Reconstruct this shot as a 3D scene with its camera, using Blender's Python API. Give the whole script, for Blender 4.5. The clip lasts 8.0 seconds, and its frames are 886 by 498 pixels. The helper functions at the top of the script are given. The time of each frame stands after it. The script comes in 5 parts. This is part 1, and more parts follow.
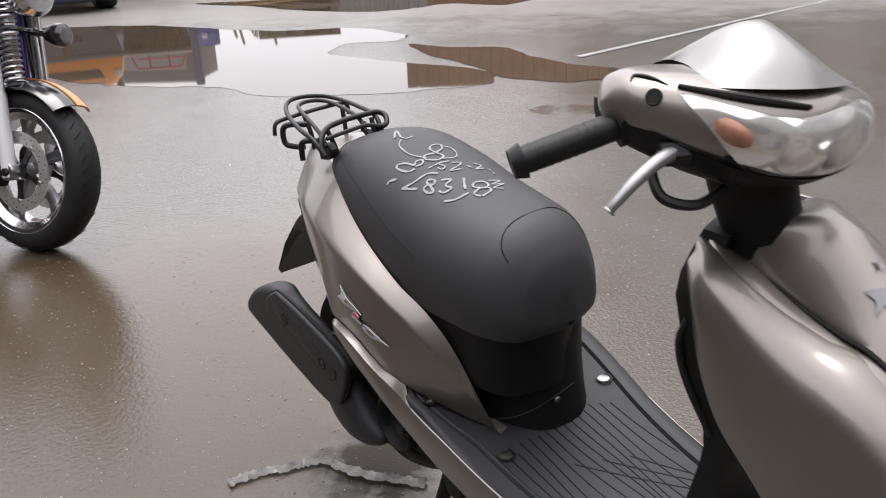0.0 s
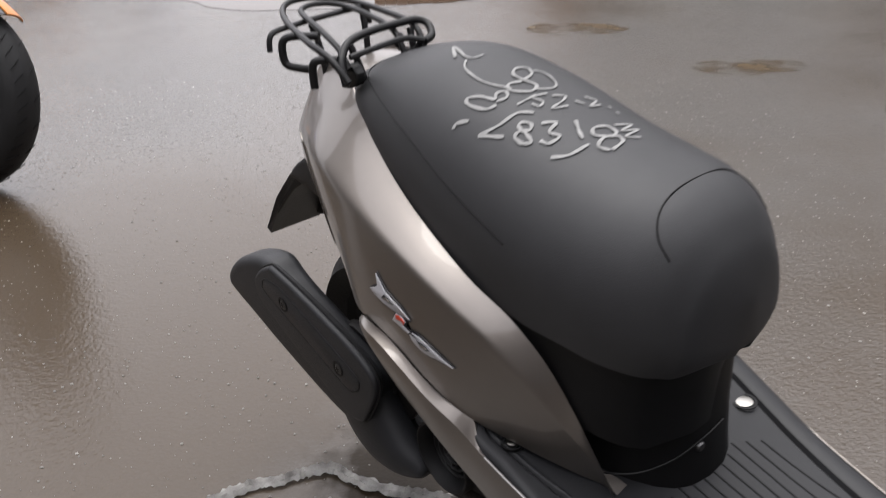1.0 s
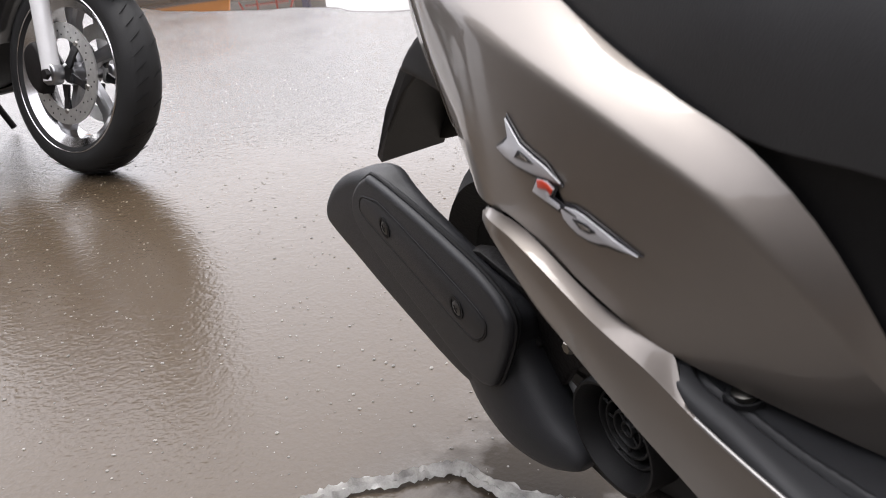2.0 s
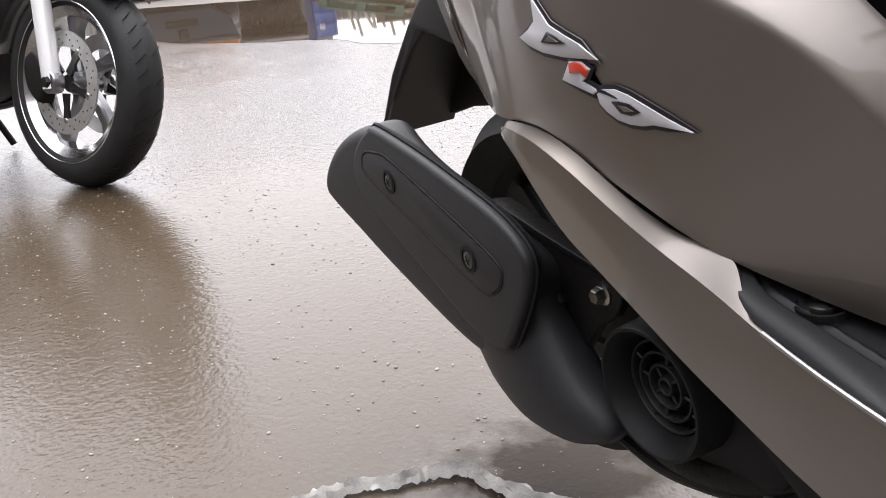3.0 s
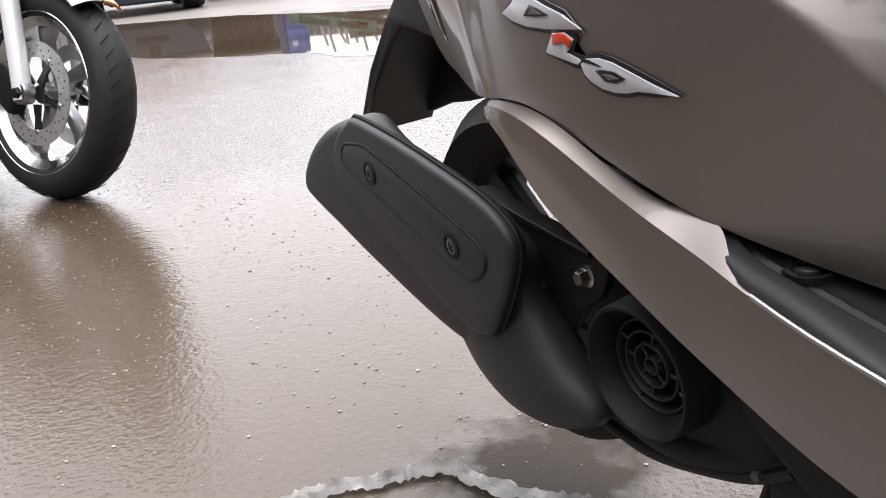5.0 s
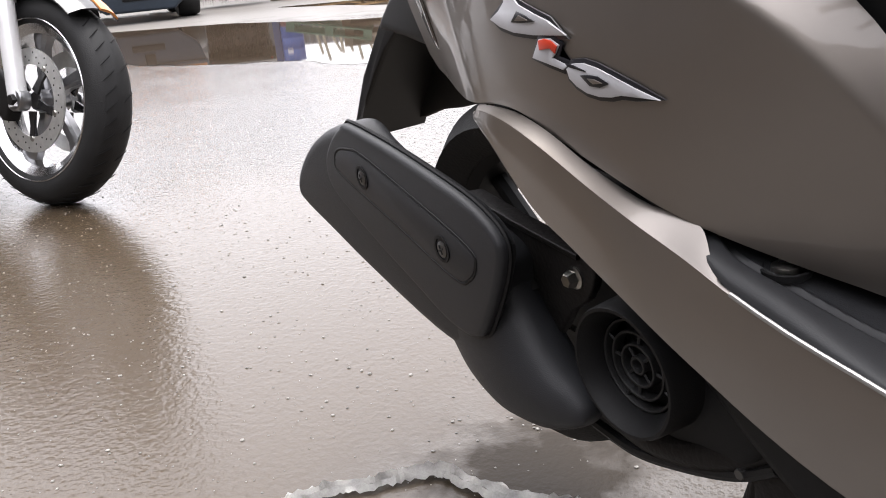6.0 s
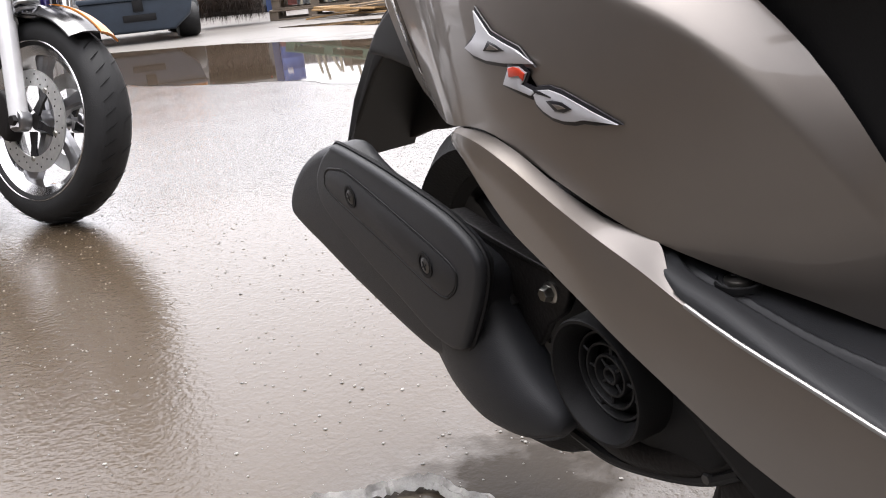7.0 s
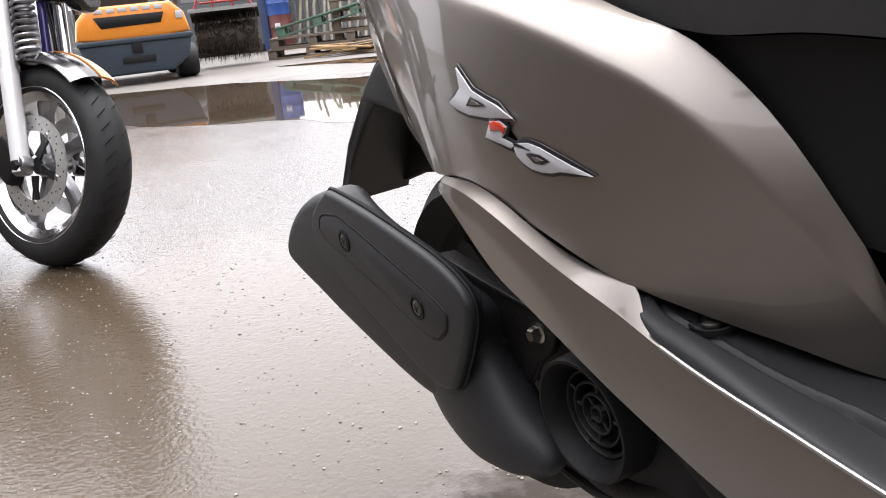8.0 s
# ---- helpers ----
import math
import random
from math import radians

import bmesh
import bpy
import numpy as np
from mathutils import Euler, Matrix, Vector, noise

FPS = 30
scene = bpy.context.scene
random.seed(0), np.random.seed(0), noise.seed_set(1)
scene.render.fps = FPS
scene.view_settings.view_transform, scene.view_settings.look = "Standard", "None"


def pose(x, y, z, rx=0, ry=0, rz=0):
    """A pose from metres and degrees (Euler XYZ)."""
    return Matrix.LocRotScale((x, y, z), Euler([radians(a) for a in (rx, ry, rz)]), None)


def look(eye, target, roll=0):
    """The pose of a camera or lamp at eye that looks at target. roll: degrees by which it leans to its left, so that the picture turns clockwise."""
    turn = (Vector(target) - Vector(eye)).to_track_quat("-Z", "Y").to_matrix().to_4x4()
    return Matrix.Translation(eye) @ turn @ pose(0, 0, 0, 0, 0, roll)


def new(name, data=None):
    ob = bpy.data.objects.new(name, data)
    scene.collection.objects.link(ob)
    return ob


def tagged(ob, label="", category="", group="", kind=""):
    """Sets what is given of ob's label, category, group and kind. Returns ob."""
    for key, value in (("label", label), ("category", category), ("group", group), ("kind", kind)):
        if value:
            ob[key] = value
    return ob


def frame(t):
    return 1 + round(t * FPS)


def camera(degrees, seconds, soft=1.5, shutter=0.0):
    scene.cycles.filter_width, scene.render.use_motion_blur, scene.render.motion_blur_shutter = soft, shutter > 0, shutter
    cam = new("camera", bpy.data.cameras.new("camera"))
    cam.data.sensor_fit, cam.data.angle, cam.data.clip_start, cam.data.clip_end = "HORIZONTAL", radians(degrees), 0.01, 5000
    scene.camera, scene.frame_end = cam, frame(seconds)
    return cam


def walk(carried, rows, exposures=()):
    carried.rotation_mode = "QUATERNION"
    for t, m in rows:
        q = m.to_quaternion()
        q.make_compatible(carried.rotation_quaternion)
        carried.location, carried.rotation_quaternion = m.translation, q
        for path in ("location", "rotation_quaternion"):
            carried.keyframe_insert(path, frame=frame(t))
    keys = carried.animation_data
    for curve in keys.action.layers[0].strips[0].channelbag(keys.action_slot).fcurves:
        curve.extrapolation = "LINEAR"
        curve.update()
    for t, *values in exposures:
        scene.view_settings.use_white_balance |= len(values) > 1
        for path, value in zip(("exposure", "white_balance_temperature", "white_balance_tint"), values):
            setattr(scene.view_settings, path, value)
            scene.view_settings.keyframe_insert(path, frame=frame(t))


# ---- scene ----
cam = camera(55.0, 8.0, 1.0, 0.3)
PATH = [
    (0, (0.232, 0.271, 1.156), (0.071, 2.12, 0.41), -2.4),
    (0.5, (0.157, 0.453, 1.143), (0.058, 2.281, 0.337), -2.2),
    (1, (0.092, 0.618, 1.066), (0.016, 2.397, 0.155), -1.2),
    (1.5, (0.068, 0.741, 0.959), (-0.116, 2.46, -0.047), -2.0),
    (2, (0.067, 0.84, 0.821), (-0.356, 2.613, -0.001), -6.2),
    (2.2, (0.056, 0.861, 0.768), (-0.387, 2.653, -0.002), -5.1),
    (3.5, (0.044, 0.876, 0.719), (-0.375, 2.697, 0.008), -5.9),
    (4, (0.04, 0.871, 0.711), (-0.358, 2.701, 0.009), -5.8),
    (4.5, (0.04, 0.871, 0.706), (-0.344, 2.706, 0.01), -5.7),
    (6, (0.045, 0.86, 0.704), (-0.318, 2.708, 0.031), -5.4),
    (6.5, (0.051, 0.852, 0.708), (-0.313, 2.705, 0.048), -5.6),
    (7, (0.062, 0.838, 0.71), (-0.3, 2.7, 0.077), -5.5),
    (7.5, (0.067, 0.83, 0.716), (-0.293, 2.705, 0.121), -5.9),
    (8, (0.073, 0.823, 0.722), (-0.286, 2.71, 0.164), -6.3),
]
walk(cam, [(t, look(eye, target, roll)) for t, eye, target, roll in PATH], ((0, 1.84), (1, 1.66), (2, 2.18), (3.5, 2.40), (8, 2.50)))

# ---- light ----
world = bpy.data.worlds.new("overcast_sky")
scene.world = world
world.use_nodes = True
wn, wl = world.node_tree.nodes, world.node_tree.links
sky = wn.new("ShaderNodeTexSky")
sky.sky_type, sky.sun_disc = "NISHITA", False
sky.sun_elevation, sky.sun_rotation = radians(76), radians(-14)
sky.air_density, sky.dust_density, sky.ozone_density = 1.0, 4.0, 0.6
grey = wn.new("ShaderNodeHueSaturation")
grey.inputs["Saturation"].default_value = 0.10
wl.new(sky.outputs["Color"], grey.inputs["Color"])
cloud = wn.new("ShaderNodeMix")
cloud.data_type = "RGBA"
cloud.inputs["Factor"].default_value = 0.85
wl.new(grey.outputs["Color"], cloud.inputs["A"])
cloud.inputs["B"].default_value = (4.22, 4.12, 4.38, 1)
# an overcast sky is brightest overhead and dims towards the horizon
way = wn.new("ShaderNodeTexCoord")
up = wn.new("ShaderNodeSeparateXYZ")
wl.new(way.outputs["Generated"], up.inputs[0])
dim = wn.new("ShaderNodeMapRange")
dim.inputs["To Min"].default_value, dim.inputs["To Max"].default_value = 0.74, 1.22
wl.new(up.outputs["Z"], dim.inputs["Value"])
overcast = wn.new("ShaderNodeVectorMath")
overcast.operation = "SCALE"
wl.new(cloud.outputs["Result"], overcast.inputs[0])
wl.new(dim.outputs["Result"], overcast.inputs["Scale"])
wl.new(overcast.outputs["Vector"], wn["Background"].inputs["Color"])
wn["Background"].inputs["Strength"].default_value = 0.15

sun = new("sun", bpy.data.lights.new("sun", "SUN"))
sun.data.energy, sun.data.angle, sun.data.color = 0.6, radians(35), (1.0, 0.97, 0.93)
sun.matrix_world = look((-1, 5.5, 17), (0, 1.5, 0))


# ---- materials ----
def mat(name, color, rough=0.5, metal=0.0, vary=0.15, scale=12.0, bump=0.0, bump_scale=200.0, coat=0.0, coat_rough=0.1,
        rough_vary=0.1, color2=None, ior=1.5, transmission=0.0, emission=None, island=False):
    """A procedural material: base colour with two scales of variation, roughness variation and fine relief."""
    m = bpy.data.materials.new(name)
    m.use_nodes = True
    nt = m.node_tree
    n, l = nt.nodes, nt.links
    b = n["Principled BSDF"]
    b.inputs["Metallic"].default_value = metal
    b.inputs["IOR"].default_value = ior
    b.inputs["Coat Weight"].default_value = coat
    b.inputs["Coat Roughness"].default_value = coat_rough
    b.inputs["Transmission Weight"].default_value = transmission
    if emission:
        b.inputs["Emission Color"].default_value = (*emission[0], 1)
        b.inputs["Emission Strength"].default_value = emission[1]
    tc = n.new("ShaderNodeTexCoord")
    big = n.new("ShaderNodeTexNoise")
    big.inputs["Scale"].default_value, big.inputs["Detail"].default_value = scale, 4
    fine = n.new("ShaderNodeTexNoise")
    fine.inputs["Scale"].default_value, fine.inputs["Detail"].default_value = scale * 9, 3
    for t in (big, fine):
        l.new(tc.outputs["Object"], t.inputs["Vector"])
    add = n.new("ShaderNodeMath")
    add.operation = "MULTIPLY_ADD"
    l.new(fine.outputs["Fac"], add.inputs[0])
    add.inputs[1].default_value = 0.4
    l.new(big.outputs["Fac"], add.inputs[2])
    ramp = n.new("ShaderNodeMapRange")
    ramp.inputs["From Min"].default_value, ramp.inputs["From Max"].default_value = 0.45, 0.95
    l.new(add.outputs[0], ramp.inputs["Value"])
    mix = n.new("ShaderNodeMix")
    mix.data_type = "RGBA"
    c2 = color2 or tuple(c * (1 + vary) for c in color)
    c1 = color if color2 else tuple(c * (1 - vary) for c in color)
    mix.inputs["A"].default_value, mix.inputs["B"].default_value = (*c1, 1), (*c2, 1)
    l.new(ramp.outputs["Result"], mix.inputs["Factor"])
    out = mix.outputs["Result"]
    if island:
        geo = n.new("ShaderNodeNewGeometry")
        hs = n.new("ShaderNodeHueSaturation")
        mr = n.new("ShaderNodeMapRange")
        mr.inputs["To Min"].default_value, mr.inputs["To Max"].default_value = 0.55, 1.45
        l.new(geo.outputs["Random Per Island"], mr.inputs["Value"])
        l.new(mr.outputs["Result"], hs.inputs["Value"])
        l.new(out, hs.inputs["Color"])
        out = hs.outputs["Color"]
    l.new(out, b.inputs["Base Color"])
    rr = n.new("ShaderNodeMapRange")
    rr.inputs["To Min"].default_value = max(0.0, rough - rough_vary * 0.5)
    rr.inputs["To Max"].default_value = min(1.0, rough + rough_vary * 0.5)
    l.new(big.outputs["Fac"], rr.inputs["Value"])
    l.new(rr.outputs["Result"], b.inputs["Roughness"])
    if bump:
        bt = n.new("ShaderNodeTexNoise")
        bt.inputs["Scale"].default_value, bt.inputs["Detail"].default_value = bump_scale, 3
        l.new(tc.outputs["Object"], bt.inputs["Vector"])
        bn = n.new("ShaderNodeBump")
        bn.inputs["Strength"].default_value, bn.inputs["Distance"].default_value = bump, 0.004
        l.new(bt.outputs["Fac"], bn.inputs["Height"])
        l.new(bn.outputs["Normal"], b.inputs["Normal"])
    return m


PAINT = mat("pewter_metallic_paint", (0.215, 0.194, 0.176), 0.42, 0.88, 0.05, 5, 0.03, 2500, coat=0.7, coat_rough=0.05, rough_vary=0.05)
PAINT_EDGE = mat("lightened_pewter_paint", (0.27, 0.262, 0.255), 0.4, 0.7, 0.04, 6, coat=0.35, coat_rough=0.15)
SEAT = mat("black_vinyl", (0.030, 0.0305, 0.0325), 0.54, 0, 0.12, 9, 0.10, 900, rough_vary=0.12, ior=1.42)
PLASTIC = mat("black_plastic", (0.0115, 0.0115, 0.012), 0.42, 0, 0.2, 14, 0.15, 1400, ior=1.33)
PLASTIC_DARK = mat("dull_black_plastic", (0.0065, 0.0065, 0.007), 0.55, 0, 0.2, 14, 0.1, 900, ior=1.3)
FLOORMAT = mat("charcoal_floor_plastic", (0.023, 0.0236, 0.0255), 0.5, 0, 0.12, 11, 0.08, 1600, ior=1.35)
SHIELD = mat("grained_grey_heat_shield", (0.0195, 0.0202, 0.0225), 0.48, 0, 0.15, 10, 0.14, 1500, ior=1.38)
STEEL_BLACK = mat("black_painted_steel", (0.0085, 0.0078, 0.0078), 0.5, 0.0, 0.4, 30, 0.2, 300, color2=(0.009, 0.0075, 0.007), ior=1.3)
STEEL_DULL = mat("dull_dark_screw_steel", (0.14, 0.14, 0.14), 0.4, 1.0, 0.2, 60)
LEVER = mat("satin_cast_alloy", (0.34, 0.34, 0.345), 0.42, 0.9, 0.1, 30)
LENS_TINT = mat("clear_tinted_lens", (0.13, 0.115, 0.10), 0.12, 0.7, 0.1, 40, coat=1.0, coat_rough=0.02)
RUBBER = mat("tyre_rubber", (0.0125, 0.0125, 0.0128), 0.6, 0, 0.25, 20, 0.3, 350, ior=1.35)
ZINC = mat("zinc_plated_steel", (0.42, 0.41, 0.38), 0.3, 1.0, 0.12, 60)
CHROME = mat("polished_aluminium", (0.6, 0.6, 0.61), 0.16, 1.0, 0.06, 25, rough_vary=0.12)
ALLOY = mat("cast_alloy", (0.33, 0.33, 0.34), 0.3, 1.0, 0.1, 20)
CHALK = mat("white_paint_marker", (0.24, 0.24, 0.235), 0.8, 0, 0.2, 120)
WHITE_DECAL = mat("white_emblem_film", (0.42, 0.42, 0.44), 0.3, 0.1, 0.05, 40)
DARK_DECAL = mat("dark_emblem_backing", (0.008, 0.008, 0.011), 0.35, 0, 0.1, 40)
RED_DECAL = mat("red_emblem_film", (0.5, 0.04, 0.015), 0.35, 0, 0.05, 40)
LENS_CLEAR = mat("clear_lens", (0.95, 0.95, 0.95), 0.05, 0, 0.02, 5, transmission=0.9, ior=1.45)
LENS_AMBER = mat("amber_lens", (0.42, 0.20, 0.13), 0.15, 0, 0.2, 60, transmission=0.2)
REFLECTOR = mat("lamp_reflector", (0.9, 0.88, 0.85), 0.12, 1.0, 0.05, 30)


# ---- mesh helpers ----
def part(name, bm, material, parent=None, label="", smooth=True):
    """Links a bmesh as one mesh object under a thing or a part."""
    me = bpy.data.meshes.new(name)
    bmesh.ops.recalc_face_normals(bm, faces=bm.faces[:])
    bm.to_mesh(me)
    bm.free()
    for p in me.polygons:
        p.use_smooth = smooth
    if smooth:
        me.set_sharp_from_angle(angle=radians(38))
    me.materials.append(material)
    ob = new(name, me)
    if parent:
        ob.parent = parent
    return tagged(ob, label)


def thing(name, m, label, category, group="", kind=""):
    ob = new(name)
    ob.empty_display_size = 0.1
    ob.matrix_world = m
    return tagged(ob, label, category, group, kind)


def spline(xs, ys):
    """A smooth curve y(x) through the given stations."""
    xs, ys = np.array(xs, float), np.array(ys, float)
    d = np.gradient(ys, xs)

    def at(x):
        x = min(max(x, xs[0]), xs[-1])
        k = min(int(np.searchsorted(xs, x, side="right")) - 1, len(xs) - 2)
        h = xs[k + 1] - xs[k]
        s = (x - xs[k]) / h
        return ((1 + 2 * s) * (1 - s) ** 2 * ys[k] + s * (1 - s) ** 2 * h * d[k] + s * s * (3 - 2 * s) * ys[k + 1] + s * s * (s - 1) * h * d[k + 1])
    return at


def smoothed(points, n, closed=False):
    """Points resampled along a Catmull-Rom curve, n to each span."""
    P = [Vector(p) for p in points]
    k = len(P)
    out = []
    for i in range(k if closed else k - 1):
        a, b, c, d = (P[(i + j) % k] if closed else P[min(max(i + j, 0), k - 1)] for j in (-1, 0, 1, 2))
        for s in range(n):
            t = s / n
            out.append(0.5 * (2 * b + (c - a) * t + (2 * a - 5 * b + 4 * c - d) * t * t + (3 * b - a - 3 * c + d) * t ** 3))
    if not closed:
        out.append(P[-1])
    return out


def loft(rings, closed=True, cap=True, bm=None):
    bm = bm or bmesh.new()
    rows = [[bm.verts.new(p) for p in ring] for ring in rings]
    k = len(rows[0])
    for a, b in zip(rows, rows[1:]):
        for i in range(k if closed else k - 1):
            bm.faces.new((a[i], a[(i + 1) % k], b[(i + 1) % k], b[i]))
    if cap and closed:
        bm.faces.new(rows[0])
        bm.faces.new(rows[-1])
    return bm


def tube(points, r, seg=8, n=5, closed=False, bm=None, raw=False):
    """A round bar along a curve; r is one radius or a function of 0..1."""
    P = [Vector(p) for p in points] if raw else smoothed(points, n, closed)
    k = len(P)
    rings = []
    side = None
    for i, p in enumerate(P):
        d = (P[(i + 1) % k] - P[i - 1]) if closed else (P[min(i + 1, k - 1)] - P[max(i - 1, 0)])
        d.normalize()
        if side is None:
            side = d.orthogonal().normalized()
        side = (side - d * side.dot(d)).normalized()
        up = d.cross(side)
        rr = r(i / max(1, k - 1)) if callable(r) else r
        rings.append([p + rr * (math.cos(a) * side + math.sin(a) * up) for a in np.linspace(0, 2 * math.pi, seg, endpoint=False)])
    if closed:
        rings.append(rings[0])
        return loft(rings, True, False, bm)
    return loft(rings, True, True, bm)


def lathe(profile, seg=32, axis="y", centre=(0, 0, 0), bm=None, closed=True):
    """Turns a profile of (radius, along) round an axis; a closed profile gives a ring."""
    rings = []
    c = Vector(centre)
    for a in np.linspace(0, 2 * math.pi, seg, endpoint=False):
        ca, sa = math.cos(a), math.sin(a)
        ring = []
        for r, h in profile:
            v = {"y": (r * ca, h, r * sa), "z": (r * ca, r * sa, h), "x": (h, r * ca, r * sa)}[axis]
            ring.append(c + Vector(v))
        rings.append(ring)
    rings.append(rings[0])
    bm = bm or bmesh.new()
    rows = [[bm.verts.new(p) for p in ring] for ring in rings[:-1]]
    rows.append(rows[0])
    k = len(profile)
    for p, q in zip(rows, rows[1:]):
        for i in range(k if closed else k - 1):
            vs = [p[i], p[(i + 1) % k], q[(i + 1) % k], q[i]]
            try:
                bm.faces.new(vs)
            except ValueError:
                pass
    bmesh.ops.remove_doubles(bm, verts=bm.verts[:], dist=1e-6)
    return bm


def box(x0, x1, y0, y1, z0, z1, bevel=0.0, bm=None):
    bm = bm or bmesh.new()
    m = Matrix.Translation(((x0 + x1) / 2, (y0 + y1) / 2, (z0 + z1) / 2)) @ Matrix.Diagonal((x1 - x0, y1 - y0, z1 - z0, 1))
    made = bmesh.ops.create_cube(bm, size=1, matrix=m)["verts"]
    if bevel:
        edges = {e for v in made for e in v.link_edges}
        bmesh.ops.bevel(bm, geom=list(edges), offset=bevel, segments=2, profile=0.6, affect="EDGES")
    return bm


def offset2(outline, d):
    """A 2D outline moved inwards by d."""
    k = len(outline)
    area = sum(outline[i][0] * outline[(i + 1) % k][1] - outline[(i + 1) % k][0] * outline[i][1] for i in range(k))
    s = 1 if area > 0 else -1
    out = []
    for i in range(k):
        a, b, c = (Vector((*outline[(i + j) % k][:2], 0)) for j in (-1, 0, 1))
        t = (c - a)
        if t.length < 1e-9:
            out.append(tuple(b[:2]))
            continue
        t.normalize()
        n = Vector((-t.y, t.x, 0)) * s
        out.append((b.x + n.x * d, b.y + n.y * d))
    return out


def slab(outline, y0, y1, bevel, n=4, steps=3, place=None, bm=None):
    """A slab with rounded rims: a closed outline in (x, z), smoothed, from y0 to y1; place maps (x, y, z)."""
    o = [(p.x, p.y) for p in smoothed([(x, z, 0) for x, z in outline], n, True)] if n > 1 else outline
    s = 1 if y1 > y0 else -1
    layers = []
    for i in range(steps + 1):
        a = i / steps * math.pi / 2
        layers.append((y0 + s * bevel * (1 - math.sin(a)), bevel * (1 - math.cos(a))))
    first = [(y0 + s * bevel * (1 - math.cos(i / steps * math.pi / 2)), bevel * (1 - math.sin(i / steps * math.pi / 2))) for i in range(steps + 1)]
    last = [(y1 - (y - y0), d) for y, d in reversed(first)]
    place = place or (lambda x, y, z: (x, y, z))
    rings = [[place(x, y, z) for x, z in offset2(o, d)] for y, d in first + last]
    return loft(rings, True, True, bm)


def disc_bolt(c, r, h, axis="y", hexa=False, bm=None):
    return lathe([(0, h), (r * 0.75, h), (r, h * 0.6), (r, 0), (0, 0)], 6 if hexa else 14, axis, c, bm)


def smoothstep(a, b, x):
    t = min(1.0, max(0.0, (x - a) / (b - a)))
    return t * t * (3 - 2 * t)


GROUND = 0.168


def ground_z(x, y):
    """The yard is level."""
    return GROUND


# ---- ground ----
def wet_asphalt():
    m = bpy.data.materials.new("wet_asphalt")
    m.use_nodes = True
    nt = m.node_tree
    n, l = nt.nodes, nt.links
    b = n["Principled BSDF"]
    tc = n.new("ShaderNodeTexCoord")

    def tex(scale, detail=4, kind="ShaderNodeTexNoise", rough=0.55):
        t = n.new(kind)
        t.inputs["Scale"].default_value = scale
        if kind == "ShaderNodeTexNoise":
            t.inputs["Detail"].default_value, t.inputs["Roughness"].default_value = detail, rough
        l.new(tc.outputs["Object"], t.inputs["Vector"])
        return t

    def remap(sock, a, c, lo, hi, clamp=True):
        r = n.new("ShaderNodeMapRange")
        r.clamp = clamp
        for key, v in (("From Min", a), ("From Max", c), ("To Min", lo), ("To Max", hi)):
            r.inputs[key].default_value = v
        l.new(sock, r.inputs["Value"])
        return r.outputs["Result"]

    def mixc(fac, a, c):
        x = n.new("ShaderNodeMix")
        x.data_type = "RGBA"
        l.new(fac, x.inputs["Factor"])
        for sock, v in (("A", a), ("B", c)):
            if isinstance(v, tuple):
                x.inputs[sock].default_value = (*v, 1)
            else:
                l.new(v, x.inputs[sock])
        return x.outputs["Result"]

    patches = tex(0.55, 5)
    blotch = tex(2.3, 5)
    grit = tex(160, 2)
    stones = tex(95, 3, "ShaderNodeTexVoronoi")
    def spot(cx, cy, r0, r1, sway=0.6, by=None):
        """1 inside a patch, a hollow where water stands or the painted reflection, fading to 0 at its rim."""
        d = n.new("ShaderNodeVectorMath")
        d.operation = "DISTANCE"
        l.new(tc.outputs["Object"], d.inputs[0])
        d.inputs[1].default_value = (cx, cy, GROUND)
        wob = n.new("ShaderNodeMath")
        wob.operation = "MULTIPLY_ADD"
        l.new((by or wobble).outputs["Fac"], wob.inputs[0])
        wob.inputs[1].default_value = sway
        l.new(d.outputs["Value"], wob.inputs[2])
        return remap(wob.outputs[0], r0 + sway / 2, r1 + sway / 2, 1.0, 0.0)

    def most(a, c):
        m_ = n.new("ShaderNodeMath")
        m_.operation = "MAXIMUM"
        l.new(a, m_.inputs[0])
        l.new(c, m_.inputs[1])
        return m_.outputs[0]

    wobble = tex(3.0, 5)
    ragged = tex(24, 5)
    wet = remap(patches.outputs["Fac"], 0.45, 0.62, 0.0, 0.85)
    wet = most(wet, spot(-.78, 2.12, .65, 1.1))
    wet = most(wet, spot(-.04, 1.66, .10, .28))
    place = n.new("ShaderNodeSeparateXYZ")
    l.new(tc.outputs["Object"], place.inputs[0])
    far = n.new("ShaderNodeMath")
    far.operation = "MULTIPLY_ADD"
    l.new(wobble.outputs["Fac"], far.inputs[0])
    far.inputs[1].default_value = 3.0
    l.new(place.outputs["Y"], far.inputs[2])
    dry = remap(far.outputs[0], 8.6, 10.5, 0.0, 1.0)
    base = mixc(remap(blotch.outputs["Fac"], 0.3, 0.7, 0, 1), (0.034, 0.0262, 0.0185), (0.048, 0.038, 0.028))
    base = mixc(remap(grit.outputs["Fac"], 0.45, 0.66, 0, 0.75), base, (0.056, 0.049, 0.041))
    base = mixc(remap(stones.outputs["Distance"], 0.0, 0.2, 0.6, 0.0), base, (0.12, 0.11, 0.10))
    base = mixc(remap(wet, 0, 1, 0.0, 0.8), base, (0.048, 0.0315, 0.016))
    # dark reflection of the scooter's underside, put into the asphalt's colour
    dark_reflection = spot(-.025, 1.62, .075, .14, .16, ragged)
    base = mixc(remap(dark_reflection, 0, 1, 0.0, 0.9), base, (0.016, 0.0105, 0.005))
